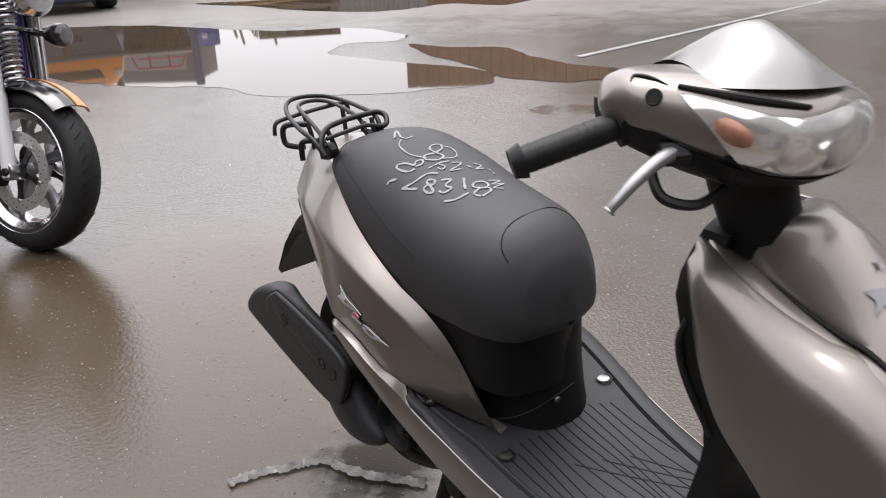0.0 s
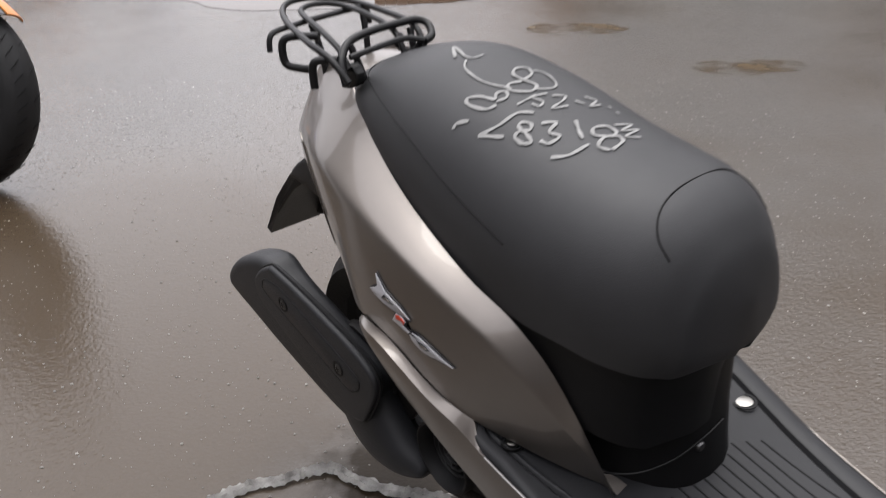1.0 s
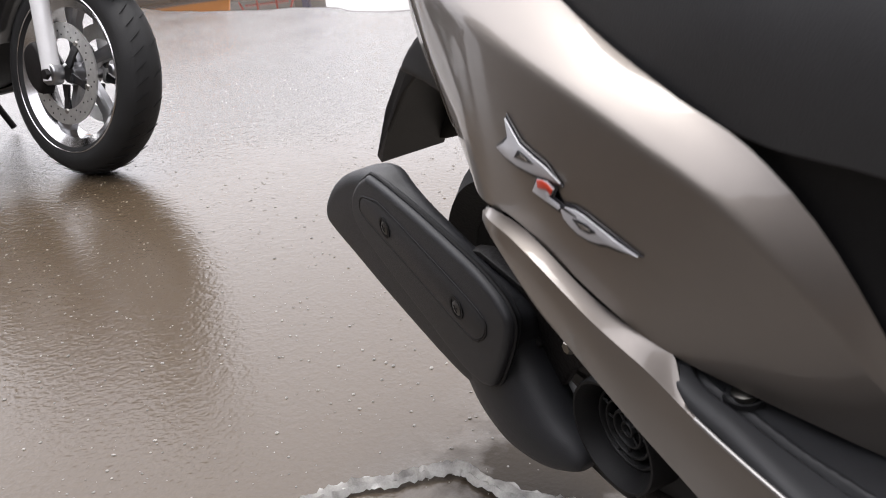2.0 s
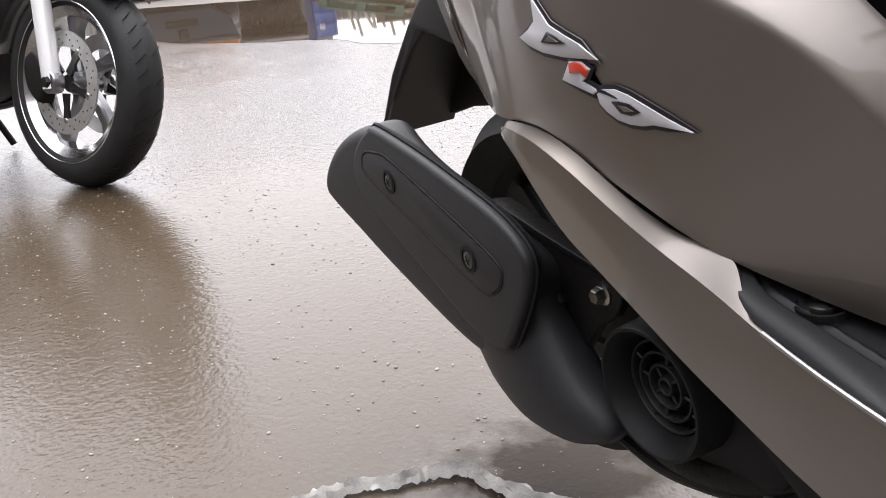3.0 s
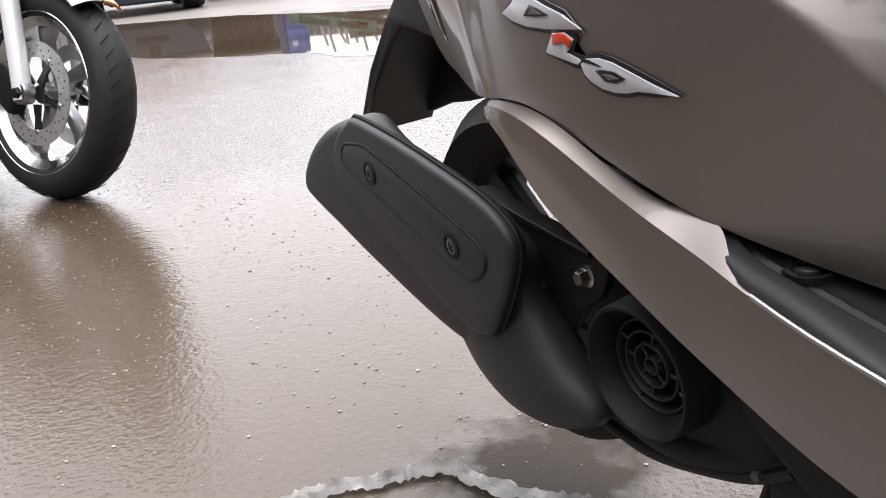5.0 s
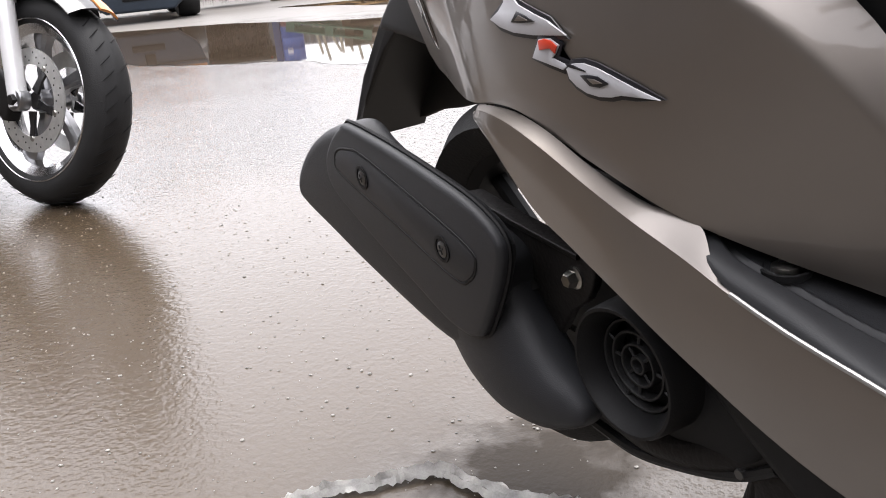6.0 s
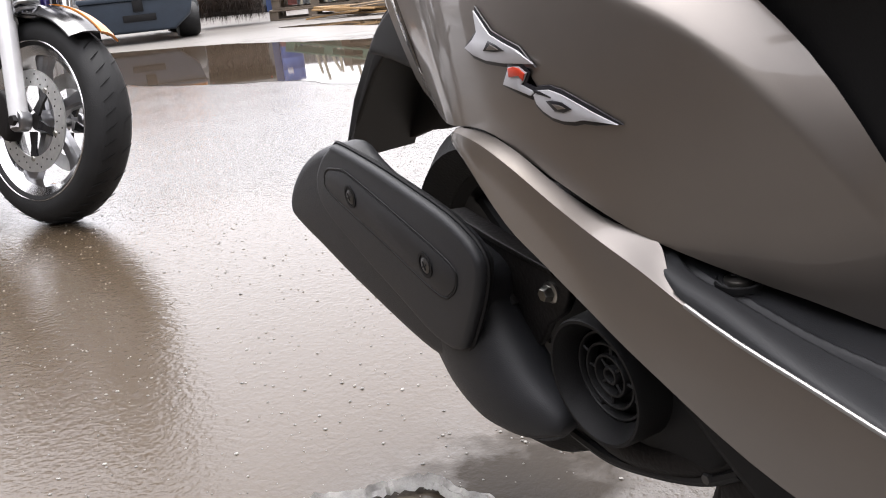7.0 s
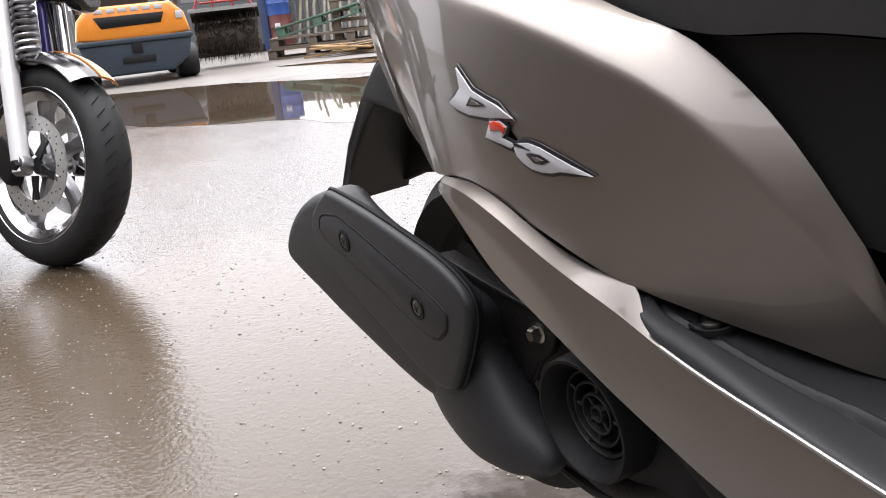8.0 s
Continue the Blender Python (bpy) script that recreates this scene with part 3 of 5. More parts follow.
def make_trim(side):
    rings = []
    for f in list(np.linspace(-.207, -.042, 22)) + list(np.linspace(-.039, -.017, 14)) + list(np.linspace(-.010, .45, 30)):
        a, b, c = (Vector((f, yy(f), zz(f))) for yy, zz in ((tr_top_y, tr_top_z), (tr_cr_y, tr_cr_z), (tr_lo_y, tr_lo_z)))
        proud = smoothstep(-.205, -.175, f) * (1 - smoothstep(-.095, -.045, f))
        b += Vector((.005, .0065, .004)) * proud
        c += Vector((.007, .0095, .006)) * smoothstep(-.205, -.175, f)
        m = b.lerp(c, 0.5) + Vector((0, .003, 0))
        k = smoothstep(-.0395, -.019, f)
        a = a.lerp(b + Vector((0, -.0016, .0008)), k)
        ring = [a + Vector((0, -.006 + .003 * k, -.010)), a, a.lerp(b, .5) + Vector((0, 0, .0006)), a.lerp(b, .88), b, b.lerp(m, .08), b.lerp(m, .4) + Vector((0, .0008, 0)), m, c, c + Vector((0, -.012, .004))]
        w = 1 if side < 0 else fl_wl(f) / fl_w(f)
        rings.append([Vector((p.x, p.y * side * w, p.z)) for p in ring])
    bm = loft(rings, True, True)
    return part("lower_trim", bm, PAINT, scooter, "pewter lower trim strip with a bright edge")


# footboard
FL_F = [-.045, -.03, 0, .04, .08, .14, .22, .32, .42, .47]
fl_z = spline(FL_F, [.4105, .4065, .396, .382, .371, .357, .347, .343, .349, .370])
fl_w = spline(FL_F, [.1425, .1500, .1490, .1478, .1468, .1450, .1435, .1425, .141, .139])
fl_wl = spline(FL_F, [.14, .145, .15, .148, .141, .128, .111, .095, .085, .08])


def floor_z(f, y):
    """A tread with a rounded bolster along each rim, set off by a groove and a low ridge."""
    if y > 0:
        e = y - fl_wl(f) + .026
        return fl_z(f) + (.004 * math.sin(math.pi * min(1, e / .026)) ** .7 if e > 0 else 0) - .004 * math.exp(-(e / .0016) ** 2)
    near = smoothstep(-.045, -.015, f)
    wide = .014 + .012 * smoothstep(-.03, .08, f)
    d = fl_w(f) + y
    tread = fl_z(f) - .006 * (1 - smoothstep(.02, .09, f))
    z = tread + (fl_z(f) - .0025 * near - tread) * smoothstep(wide + .003, wide - .003, d)
    z -= .0035 * near * math.exp(-((d - wide - .001) / .0014) ** 2)
    z += .0016 * near * math.exp(-((d - wide - .005) / .0016) ** 2)
    if d < .009:
        z -= (z - tr_cr_z(f) - .0006) * (1 - math.sqrt(max(0, 1 - (1 - max(0, d) / .009) ** 2))) * near
    return z


rings = []
us = [-.026 + .026 * k / 9 for k in range(10)]
ds = [0, .0006, .0015, .003, .005, .007, .009] + [.0105 + .0011 * k for k in range(23)]
for f in list(np.linspace(-.045, .10, 40)) + list(np.linspace(.108, .47, 42)):
    right = [-(fl_w(f) - d) for d in ds]
    left = [(fl_wl(f) - .034), (fl_wl(f) - .029), (fl_wl(f) - .0275)] + [fl_wl(f) + e for e in us]
    top = [Vector((f, y, floor_z(f, y))) for y in right + [-.06, 0, .05] + left]
    rings.append(top + [Vector((f, fl_wl(f) * .85, fl_z(f) - .03)), Vector((f, -fl_w(f) * .85, fl_z(f) - .03))])
footboard = part("footboard", loft(rings), FLOORMAT, scooter, "ribbed charcoal plastic footboard")
for k in range(17):
    y0 = -.112 + k * .0135
    pts = []
    for f in np.linspace(.118 - .02 * (1 - ((k - 8) / 8) ** 2) + .004 * (k % 3), .46, 16):
        y = y0 + .010 * math.sin(f * 9 + k * .8) * smoothstep(.12, .3, f) - .012 * smoothstep(.1, .4, f)
        if -(fl_w(f) - .032) < y < fl_wl(f) - .032:
            pts.append((f, y, floor_z(f, y) - .0002))
    if len(pts) > 4:
        part("rib", tube(pts, .0011, 5, 2), PLASTIC_DARK, footboard)
for k in range(4):
    pts = [(f, -.02 + .022 * k + (f - .2) * (.75 - .12 * k) * (1 if k > 0 else .9), 0) for f in np.linspace(.17 + .015 * k, .285 + .02 * k, 8)]
    pts = [(f, y, floor_z(f, y) - .0002) for f, y, _ in pts if y < fl_wl(f) - .034]
    if len(pts) > 3:
        part("rib", tube(pts, .0011, 5, 2), PLASTIC_DARK, footboard)
for f, y in ((.111, -.100), (.080, .102)):
    z = floor_z(f, y)
    part("bolt_cup", lathe([(.0125, .0006), (.0125, .0016), (.0098, .0016), (.0098, .0004)], 20, "z", (f, y, z)), PLASTIC_DARK, footboard)
    part("bolt", lathe([(0, .0024), (.004, .0024), (.0085, .0014), (.0088, .0004), (0, .0004)], 16, "z", (f, y, z)), ZINC, footboard)
sx, sy = -.0095, -.1235
z = floor_z(sx, sy) + .0022
part("cup", lathe([(.0112, -.002), (.0112, .0010), (.0102, .0014), (.0088, .0004), (.0088, -.002)], 20, "z", (sx, sy, z)), PLASTIC_DARK, footboard)
screw = part("screw", lathe([(0, .0030), (.0040, .0030), (.0064, .0020), (.0066, -.001), (0, -.001)], 16, "z", (sx, sy, z)), ZINC, footboard)
part("cross_slot", tube([(sx - .003, sy - .001, z + .0030), (sx + .003, sy + .001, z + .0030)], .0007, 5, raw=True), PLASTIC_DARK, screw)

make_trim(-1)
make_trim(1)
part("trim_edge", tube([(f, -tr_cr_y(f) - .0002, tr_cr_z(f) + .0008) for f in np.linspace(-.015, .45, 34)], .0013, 8, raw=True), PAINT_EDGE, scooter, "thin paler edge of the lower trim")

# seat post between the cowls
POST = [(.345, .116, .104, .0), (.366, .114, .100, .0), (.39, .112, .096, 0), (.43, .110, .093, 0), (.48, .110, .094, 0), (.53, .112, .098, 0), (.56, .112, .098, 0)]
rings = []
for z, fx, w, c in POST:
    rings.append([Vector((-.10 + (fx + .10) * math.copysign(abs(math.cos(a)) ** .9, math.cos(a)) if math.cos(a) > 0 else -.10 + .1 * math.cos(a), w * math.copysign(abs(math.sin(a)) ** .8, math.sin(a)) + .004, z)) for a in np.linspace(0, 2 * math.pi, 40, endpoint=False)])
post = part("seat_post", loft(rings), PLASTIC_DARK, scooter, "black plastic under-seat body")
part("flange", loft([[p * 1.0 + Vector((0, 0, 0)) for p in rings[0]], [Vector((p.x + .004 * (1 if p.x > 0 else 0), p.y * 1.03, .352)) for p in rings[0]], [Vector((p.x, p.y, .36)) for p in rings[0]]], True, False), PLASTIC_DARK, post)
part("screw", disc_bolt((.109, -.012, .404), .005, .004, "x"), STEEL_DULL, post)
base_rings = []
for k, drop in ((.93, .002), (.92, .010), (.89, .022), (.86, .042), (.84, .09)):
    loop = [seat_point(f, -1) for f in np.linspace(-.22, .1455, 26)] + [seat_point(f, 1) for f in np.linspace(.145, -.22, 26)]
    base_rings.append([Vector((p.x * k, -.012 + (p.y + .012) * k, p.z - drop)) for p in loop])
part("seat_base", loft(base_rings), PLASTIC_DARK, post)
part("post_seam", tube([(.062, -.086, .386), (.088, -.068, .392), (.105, -.040, .402), (.111, -.008, .412), (.110, .020, .416)], .0009, 6, 5), PLASTIC, post)

# engine, fan cover and exhaust
part("engine_block", slab([(-.30, .27), (-.20, .34), (-.02, .37), (.06, .32), (.05, .24), (-.06, .215), (-.2, .215), (-.3, .235)], -.06, .10, .02), PLASTIC_DARK, scooter)
part("under_panel", slab([(-.24, .40), (-.05, .375), (.14, .32), (.12, .24), (.05, .21), (-.06, .27), (-.14, .34)], -.10, -.07, .012), PLASTIC_DARK, scooter)
FAN = (-.131, -.118, .289)
fan = part("fan_cover", lathe([(.0318, .013), (.0385, .001), (.0405, -.0022), (.0425, -.0022), (.0436, .0), (.045, .03), (.050, .06), (.044, .06), (.040, .03), (.0322, .0165)], 48, "y", FAN), PLASTIC_DARK, scooter, "round black fan cover with ring grille")
part("fan_dish", lathe([(0, .034), (.034, .034), (.034, .038), (0, .038)], 32, "y", FAN), PLASTIC_DARK, fan)
GC = (FAN[0], FAN[1] + .012, FAN[2])
for r in (.0052, .0138, .0222, .0300):
    part("grille_ring", lathe([(r - .0012, .0008), (r - .0006, 0), (r + .0006, 0), (r + .0012, .0008), (r + .0012, .008), (r - .0012, .008)], 40, "y", GC), PLASTIC, fan)
for k in range(16):
    a = radians(22.5 * k + 20)
    r0, r1 = ((.0300, .0330), (.0052, .0138), (.0222, .0300), (.0138, .0222))[k % 4]
    d = Vector((math.cos(a), 0, math.sin(a)))
    c = Vector(GC) + Vector((0, .0022, 0))
    part("grille_spoke", tube([c + d * r0, c + d * r1], .0012, 6, raw=True), PLASTIC, fan)
part("fan_snout", slab([(-.155, .33), (-.12, .355), (-.07, .345), (-.04, .31), (-.05, .25), (-.1, .225), (-.15, .25)], -.095, -.05, .015), PLASTIC_DARK, scooter)

muffler = part("muffler", slab([(-.462, .403), (-.510, .391), (-.555, .369), (-.588, .343), (-.600, .325), (-.596, .309), (-.572, .300), (-.525, .289), (-.455, .272), (-.335, .249), (-.285, .252), (-.248, .285), (-.236, .325), (-.25, .343), (-.30, .354), (-.355, .368), (-.40, .379), (-.432, .390)], -.139, -.094, .013, 4, 5), SHIELD, scooter, "grey-black exhaust silencer with grained heat shield")
shield_out = [(-.425, .411), (-.36, .4035), (-.304, .394), (-.254, .384), (-.226, .374), (-.212, .364), (-.209, .352), (-.217, .330), (-.232, .303), (-.245, .283), (-.254, .277), (-.268, .274), (-.297, .277), (-.341, .292), (-.389, .308), (-.441, .327), (-.474, .342), (-.486, .358), (-.481, .377), (-.462, .395), (-.44, .4075)]
part("heat_shield", slab(shield_out, -.1465, -.131, .0050, 4, 4), SHIELD, muffler)
part("shield_gap", tube([(x, -.1385, z) for x, z in offset2(shield_out, -.0012)], .0017, 6, 4, True), PLASTIC_DARK, muffler)
stad = [(-.425, .391), (-.448, .387), (-.458, .377), (-.449, .364), (-.354, .340), (-.274, .319), (-.251, .324), (-.240, .338), (-.248, .350), (-.314, .369), (-.399, .390)]
part("panel_groove", tube([(x, -.1462, z) for x, z in stad], .0013, 6, 5, True), PLASTIC_DARK, muffler)
part("raised_panel", slab(offset2(stad, .0012), -.1474, -.140, .0012, 4, 2), SHIELD, muffler)
for f, z in ((-.404, .3705), (-.283, .3395)):
    part("screw_recess", lathe([(.0102, -.0006), (.0102, .001), (.0080, .004), (.0080, -.0006)], 20, "y", (f, -.1478, z)), PLASTIC_DARK, muffler)
    sc = part("screw", disc_bolt((f + .0012, -.1474, z), .0062, -.0020), STEEL_DULL, muffler)
    for a in (25, 115):
        d = Vector((math.cos(radians(a)), 0, math.sin(radians(a)))) * .0036
        c = Vector((f + .0012, -.1493, z))
        part("cross_slot", tube([c - d, c + d], .0008, 5, raw=True), PLASTIC_DARK, sc)
rings = []
for lo, hi, hy in (((-.382, .262), (-.300, .345), .018), ((-.336, .243), (-.252, .345), .025), ((-.303, .219), (-.235, .312), .028), ((-.266, .207), (-.214, .286), .028), ((-.234, .208), (-.195, .267), .025), ((-.208, .212), (-.179, .256), .019), ((-.182, .224), (-.170, .247), .013), ((-.172, .230), (-.168, .240), .008)):
    m, r = Vector((lo[0] + hi[0], 0, lo[1] + hi[1])) / 2, Vector((hi[0] - lo[0], 0, hi[1] - lo[1])) / 2
    rings.append([m + r * math.copysign(abs(math.cos(a)) ** .85, math.cos(a)) + Vector((0, -.113 + hy * math.copysign(abs(math.sin(a)) ** .85, math.sin(a)), 0)) for a in np.linspace(0, 2 * math.pi, 28, endpoint=False)])
fine = []
for c in zip(*rings):
    fine.append(smoothed(c, 5))
part("exhaust_cone", loft([list(r) for r in zip(*fine)]), SHIELD, scooter)
arm = part("hanger_arm", slab([(-.332, .356), (-.312, .361), (-.256, .353), (-.186, .346), (-.170, .337), (-.180, .315), (-.197, .302), (-.222, .269), (-.250, .275), (-.263, .297), (-.284, .325), (-.329, .344)], -.102, -.094, .002, 2), STEEL_BLACK, scooter, "black steel exhaust hanger")
part("flange", slab([(-.334, .357), (-.312, .3635), (-.256, .3555), (-.184, .348), (-.184, .344), (-.256, .351), (-.312, .358), (-.332, .353)], -.105, -.090, .001, 1), STEEL_BLACK, arm)
part("hex_bolt", disc_bolt((-.190, -.1025, .3295), .0060, -.008, "y", True), ZINC, arm)
part("washer", disc_bolt((-.190, -.102, .3295), .0080, -.0022), ZINC, arm)
for f, z in ((-.318, .343), (-.27, .332), (-.245, .312)):
    part("weld", slab([(f - .012, z + .005), (f, z + .006), (f + .013, z - .003), (f + .006, z - .007), (f - .008, z - .003)], -.108, -.098, .003, 3), STEEL_BLACK, arm)
part("exhaust_pipe", tube([(-.19, -.085, .232), (-.14, -.088, .226), (-.086, -.086, .240), (-.03, -.07, .268), (.05, -.04, .30)], .012, 12, 6), STEEL_BLACK, scooter)
part("hose", tube([(-.194, -.092, .211), (-.153, -.092, .209), (-.11, -.092, .220), (-.069, -.090, .235), (-.042, -.088, .253)], .004, 8, 6), PLASTIC, scooter)
stand = part("centre_stand", tube([(-.06, -.06, .25), (-.075, -.085, .16), (-.11, -.12, .012), (-.15, -.135, .012)], .011, 10, 5), STEEL_BLACK, scooter, "black centre stand on the ground")
part("stand_leg", tube([(-.06, .06, .25), (-.075, .085, .16), (-.11, .12, .012), (-.15, .135, .012)], .011, 10, 5), STEEL_BLACK, stand)
part("stand_bolt", disc_bolt((-.064, -.089, .240), .0045, -.005, "y", True), STEEL_DULL, stand)
part("stand_lug", slab([(-.06, .245), (-.02, .245), (-.015, .205), (-.05, .195)], -.088, -.06, .004, 2), STEEL_BLACK, stand)


def wheel(name, c, r, half, hub_mat, rim_r, turn=45, parent=scooter):
    tyre_profile = [(rim_r, -half * .62), (rim_r + .012, -half * .86), ((r + rim_r) / 2, -half), (r - .022, -half * .92), (r - .007, -half * .62), (r - .001, -half * .25), (r, 0)]
    tyre_profile += [(a, -b) for a, b in reversed(tyre_profile[:-1])]
    w = part(name, lathe(tyre_profile, 56, "y", c), RUBBER, parent, "black rubber scooter tyre on a light alloy rim")
    part("rim", lathe([(rim_r + .003, -half * .66), (rim_r + .006, -half * .62), (rim_r - .002, -half * .4), (rim_r - .003, half * .4), (rim_r + .006, half * .62), (rim_r + .003, half * .66), (rim_r - .007, half * .42), (rim_r - .008, -half * .42)], 48, "y", c), hub_mat, w)
    part("hub", lathe([(0, -.03), (.03, -.03), (.034, .03), (0, .03)], 24, "y", c), hub_mat, w)
    for k in range(3):
        a = radians(120 * k + turn)
        d = Vector((math.cos(a), 0, math.sin(a)))
        part("spoke", tube([Vector(c) + d * .02, Vector(c) + d * (rim_r - .005)], .009, 8, raw=True), hub_mat, w)
    return w


wheel("rear_wheel", (-.349, 0, .260), .161, .052, PLASTIC_DARK, .110, 141)
wheel("front_wheel", (.80, 0, .170), .170, .042, ALLOY, .112)

# luggage rack of black wire
RACK_Z = .700
rack = part("luggage_rack", tube([(-.262, -.100, .672), (-.285, -.104, .692), (-.335, -.100, RACK_Z), (-.429, -.072, RACK_Z), (-.485, -.046, RACK_Z), (-.512, -.022, RACK_Z), (-.512, .004, RACK_Z), (-.486, .024, RACK_Z), (-.440, .030, RACK_Z), (-.380, .026, RACK_Z), (-.310, .016, .698), (-.285, .012, .676)], .0036, 10, 6), PLASTIC, scooter, "black wire luggage rack with hooks")
part("rack_loop", tube([(-.278, -.088, .680), (-.300, -.085, .696), (-.356, -.072, .703), (-.424, -.052, .703), (-.453, -.039, .703), (-.465, -.020, .703), (-.456, -.003, .703), (-.425, .004, .703), (-.370, -.002, .703), (-.310, -.010, .697), (-.288, -.012, .672)], .0033, 8, 6), PLASTIC, rack)
part("rack_cross", tube([(-.412, -.106, .676), (-.414, -.103, .690), (-.416, -.094, .6955), (-.420, -.071, .6965), (-.424, -.034, .6975), (-.427, .004, .6975), (-.429, .028, .6965), (-.430, .036, .690), (-.430, .037, .676)], .0033, 8, 5), PLASTIC, rack)
part("rack_cross", tube([(-.268, -.100, .668), (-.282, -.094, .688), (-.297, -.074, .7005), (-.306, -.040, .7035), (-.309, .0, .7035), (-.309, .020, .7025), (-.300, .028, .6975), (-.284, .020, .690), (-.278, .006, .688)], .0042, 10, 6), PLASTIC, rack)
part("rack_cross", tube([(-.276, -.087, .692), (-.278, -.053, .6945), (-.283, -.016, .6945), (-.275, .004, .690)], .0033, 8, 5), PLASTIC, rack)
part("rack_hook", tube([(-.356, -.074, .6965), (-.378, -.092, .6965), (-.385, -.101, .693), (-.386, -.104, .682), (-.383, -.103, .668), (-.370, -.096, .6645), (-.352, -.088, .6645)], .0044, 10, 5), PLASTIC, rack)
part("rack_hook", tube([(-.285, -.096, .690), (-.298, -.110, .690), (-.303, -.115, .684), (-.303, -.116, .662)], .0042, 10, 5), PLASTIC, rack)
part("rack_hook", tube([(-.300, -.008, .694), (-.306, -.010, .684), (-.298, -.004, .676), (-.286, .002, .680), (-.282, .004, .690)], .0034, 8, 5), PLASTIC, rack)
for f, y in ((-.292, -.076), (-.300, .004), (-.400, -.058), (-.400, .010)):
    part("rack_stay", tube([(f, y, .699), (f + .008, y * .9 - .002, .672), (f + .010, y * .85 - .003, .640)], .0038, 8, 5), PLASTIC, rack)
part("rack_plate", slab([(-.30, .655), (-.275, .663), (-.27, .676), (-.282, .684), (-.30, .676)], -.086, -.074, .003, 2), PLASTIC, rack)

# front shield: joint line, crease and rear edge of the side panels from the knees to the nose
MID = -.02
SH_JOINT = smoothed([(.371, -.068, .721), (.414, -.070, .707), (.454, -.070, .690), (.494, -.070, .677), (.534, -.070, .664), (.62, -.066, .60), (.68, -.055, .53)], 8)
SH_CREASE = smoothed([(.382, -.098, .724), (.408, -.118, .716), (.449, -.121, .687), (.490, -.122, .661), (.545, -.121, .637), (.63, -.112, .56), (.69, -.09, .48)], 8)
SH_REAR = smoothed([(.380, -.101, .708), (.397, -.119, .680), (.411, -.125, .638), (.434, -.128, .594), (.470, -.128, .556), (.538, -.124, .477), (.645, -.10, .37)], 8)
SH_NOSE = smoothed([(.418, MID, .747), (.442, MID, .751), (.472, MID, .742), (.508, MID, .714), (.556, MID, .676), (.65, MID, .60), (.70, MID, .53)], 8)


def across(p, side):
    return p if side < 0 else Vector((p.x, 2 * MID - p.y, p.z))


for side in (-1, 1):
    rings = []
    for a, b, c in zip(SH_JOINT, SH_CREASE, SH_REAR):
        row = [a.lerp(b, k) + Vector((0, -.004, .010)) * math.sin(k * math.pi) for k in np.linspace(0, 1, 9)]
        row += [b.lerp(c, k) + Vector((0, -.007, 0)) * math.sin(k * math.pi) for k in np.linspace(0, 1, 12)[1:]]
        row += [p + Vector((.004, .012, -.002)) for p in reversed(row)]
        rings.append([across(p, side) for p in row])
    panel = part("front_side_panel", loft(rings), PAINT, scooter, "pewter leg shield side panel")
    part("panel_gap", tube([across(p + Vector((0, .0005, .0035)), side) for p in SH_JOINT[1:]], .0022, 6, raw=True), PLASTIC_DARK, panel)
rings = []
for i, (a, n) in enumerate(zip(SH_JOINT, SH_NOSE)):
    row = []
    e = 2.4 + 6 * (1 - smoothstep(0, 14, i))
    for u in np.linspace(-1, 1, 21):
        p = a.lerp(n, 1 - abs(u) ** e)
        row.append(Vector((p.x, MID + (a.y - MID + .002) * -u, p.z + .002)))
    rings.append(row + [p + Vector((-.006, 0, -.012)) for p in reversed(row)])
front = part("front_panel", loft(rings), PAINT, scooter, "pewter front panel with a plain white badge")


def front_at(i, u, lift=.0025):
    a, n = SH_JOINT[i], SH_NOSE[i]
    p = a.lerp(n, 1 - abs(u) ** 2.4)
    return Vector((p.x + lift * .6, MID + (a.y - MID) * u, p.z + .002 + lift))


for i0, u0, k in ((25, .50, .75), (22, .15, .35)):
    o = [(-1.6, -1.0), (-.5, 1.2), (.3, .3), (1.7, .8), (.6, -.4), (.9, -1.9), (-.2, -.7)]
    bm = bmesh.new()
    low = [bm.verts.new(front_at(i0, u0) + (front_at(i0 + 3, u0) - front_at(i0, u0)).normalized() * (a * .010 * k) + (front_at(i0, u0 - .1) - front_at(i0, u0)).normalized() * (b * .009 * k)) for a, b in o]
    bm.faces.new(low)
    bmesh.ops.solidify(bm, geom=bm.faces[:], thickness=.0015)
    part("badge", bm, WHITE_DECAL, front)
rings = []
inner_f = spline([.34, .40, .50, .56, .61, .66, .72, .735], [.345, .358, .392, .402, .382, .372, .365, .37])
for z in np.linspace(.34, .735, 24):
    f = inner_f(z)
    w = .088 - .03 * smoothstep(.68, .735, z)
    rings.append([Vector((f + .004 - .012 * (1 - v * v), MID + v * w, z)) for v in (-1, -.85, -.55, -.3, 0, .3, .55, .85, 1)] + [Vector((f + .03, MID + v * w, z)) for v in (1, 0, -1)])
inner = part("inner_shield", loft(rings), PLASTIC_DARK, scooter, "black inner leg shield")
part("hook_lip", tube([(.384, -.106, .665), (.378, -.110, .640), (.388, -.110, .605), (.414, -.108, .562)], .0035, 8, 6), PLASTIC, inner)
part("steering_collar", lathe([(0, -.02), (.036, -.02), (.036, .0), (.031, .006), (0, .006)], 28, "z", (.398, MID - .014, .735)), PLASTIC_DARK, scooter)
part("front_fender", slab([(.63, .27), (.70, .35), (.80, .38), (.90, .35), (.98, .28), (.97, .27), (.90, .33), (.80, .36), (.71, .33), (.65, .26)], -.06, .06, .01, 3), PAINT, scooter)
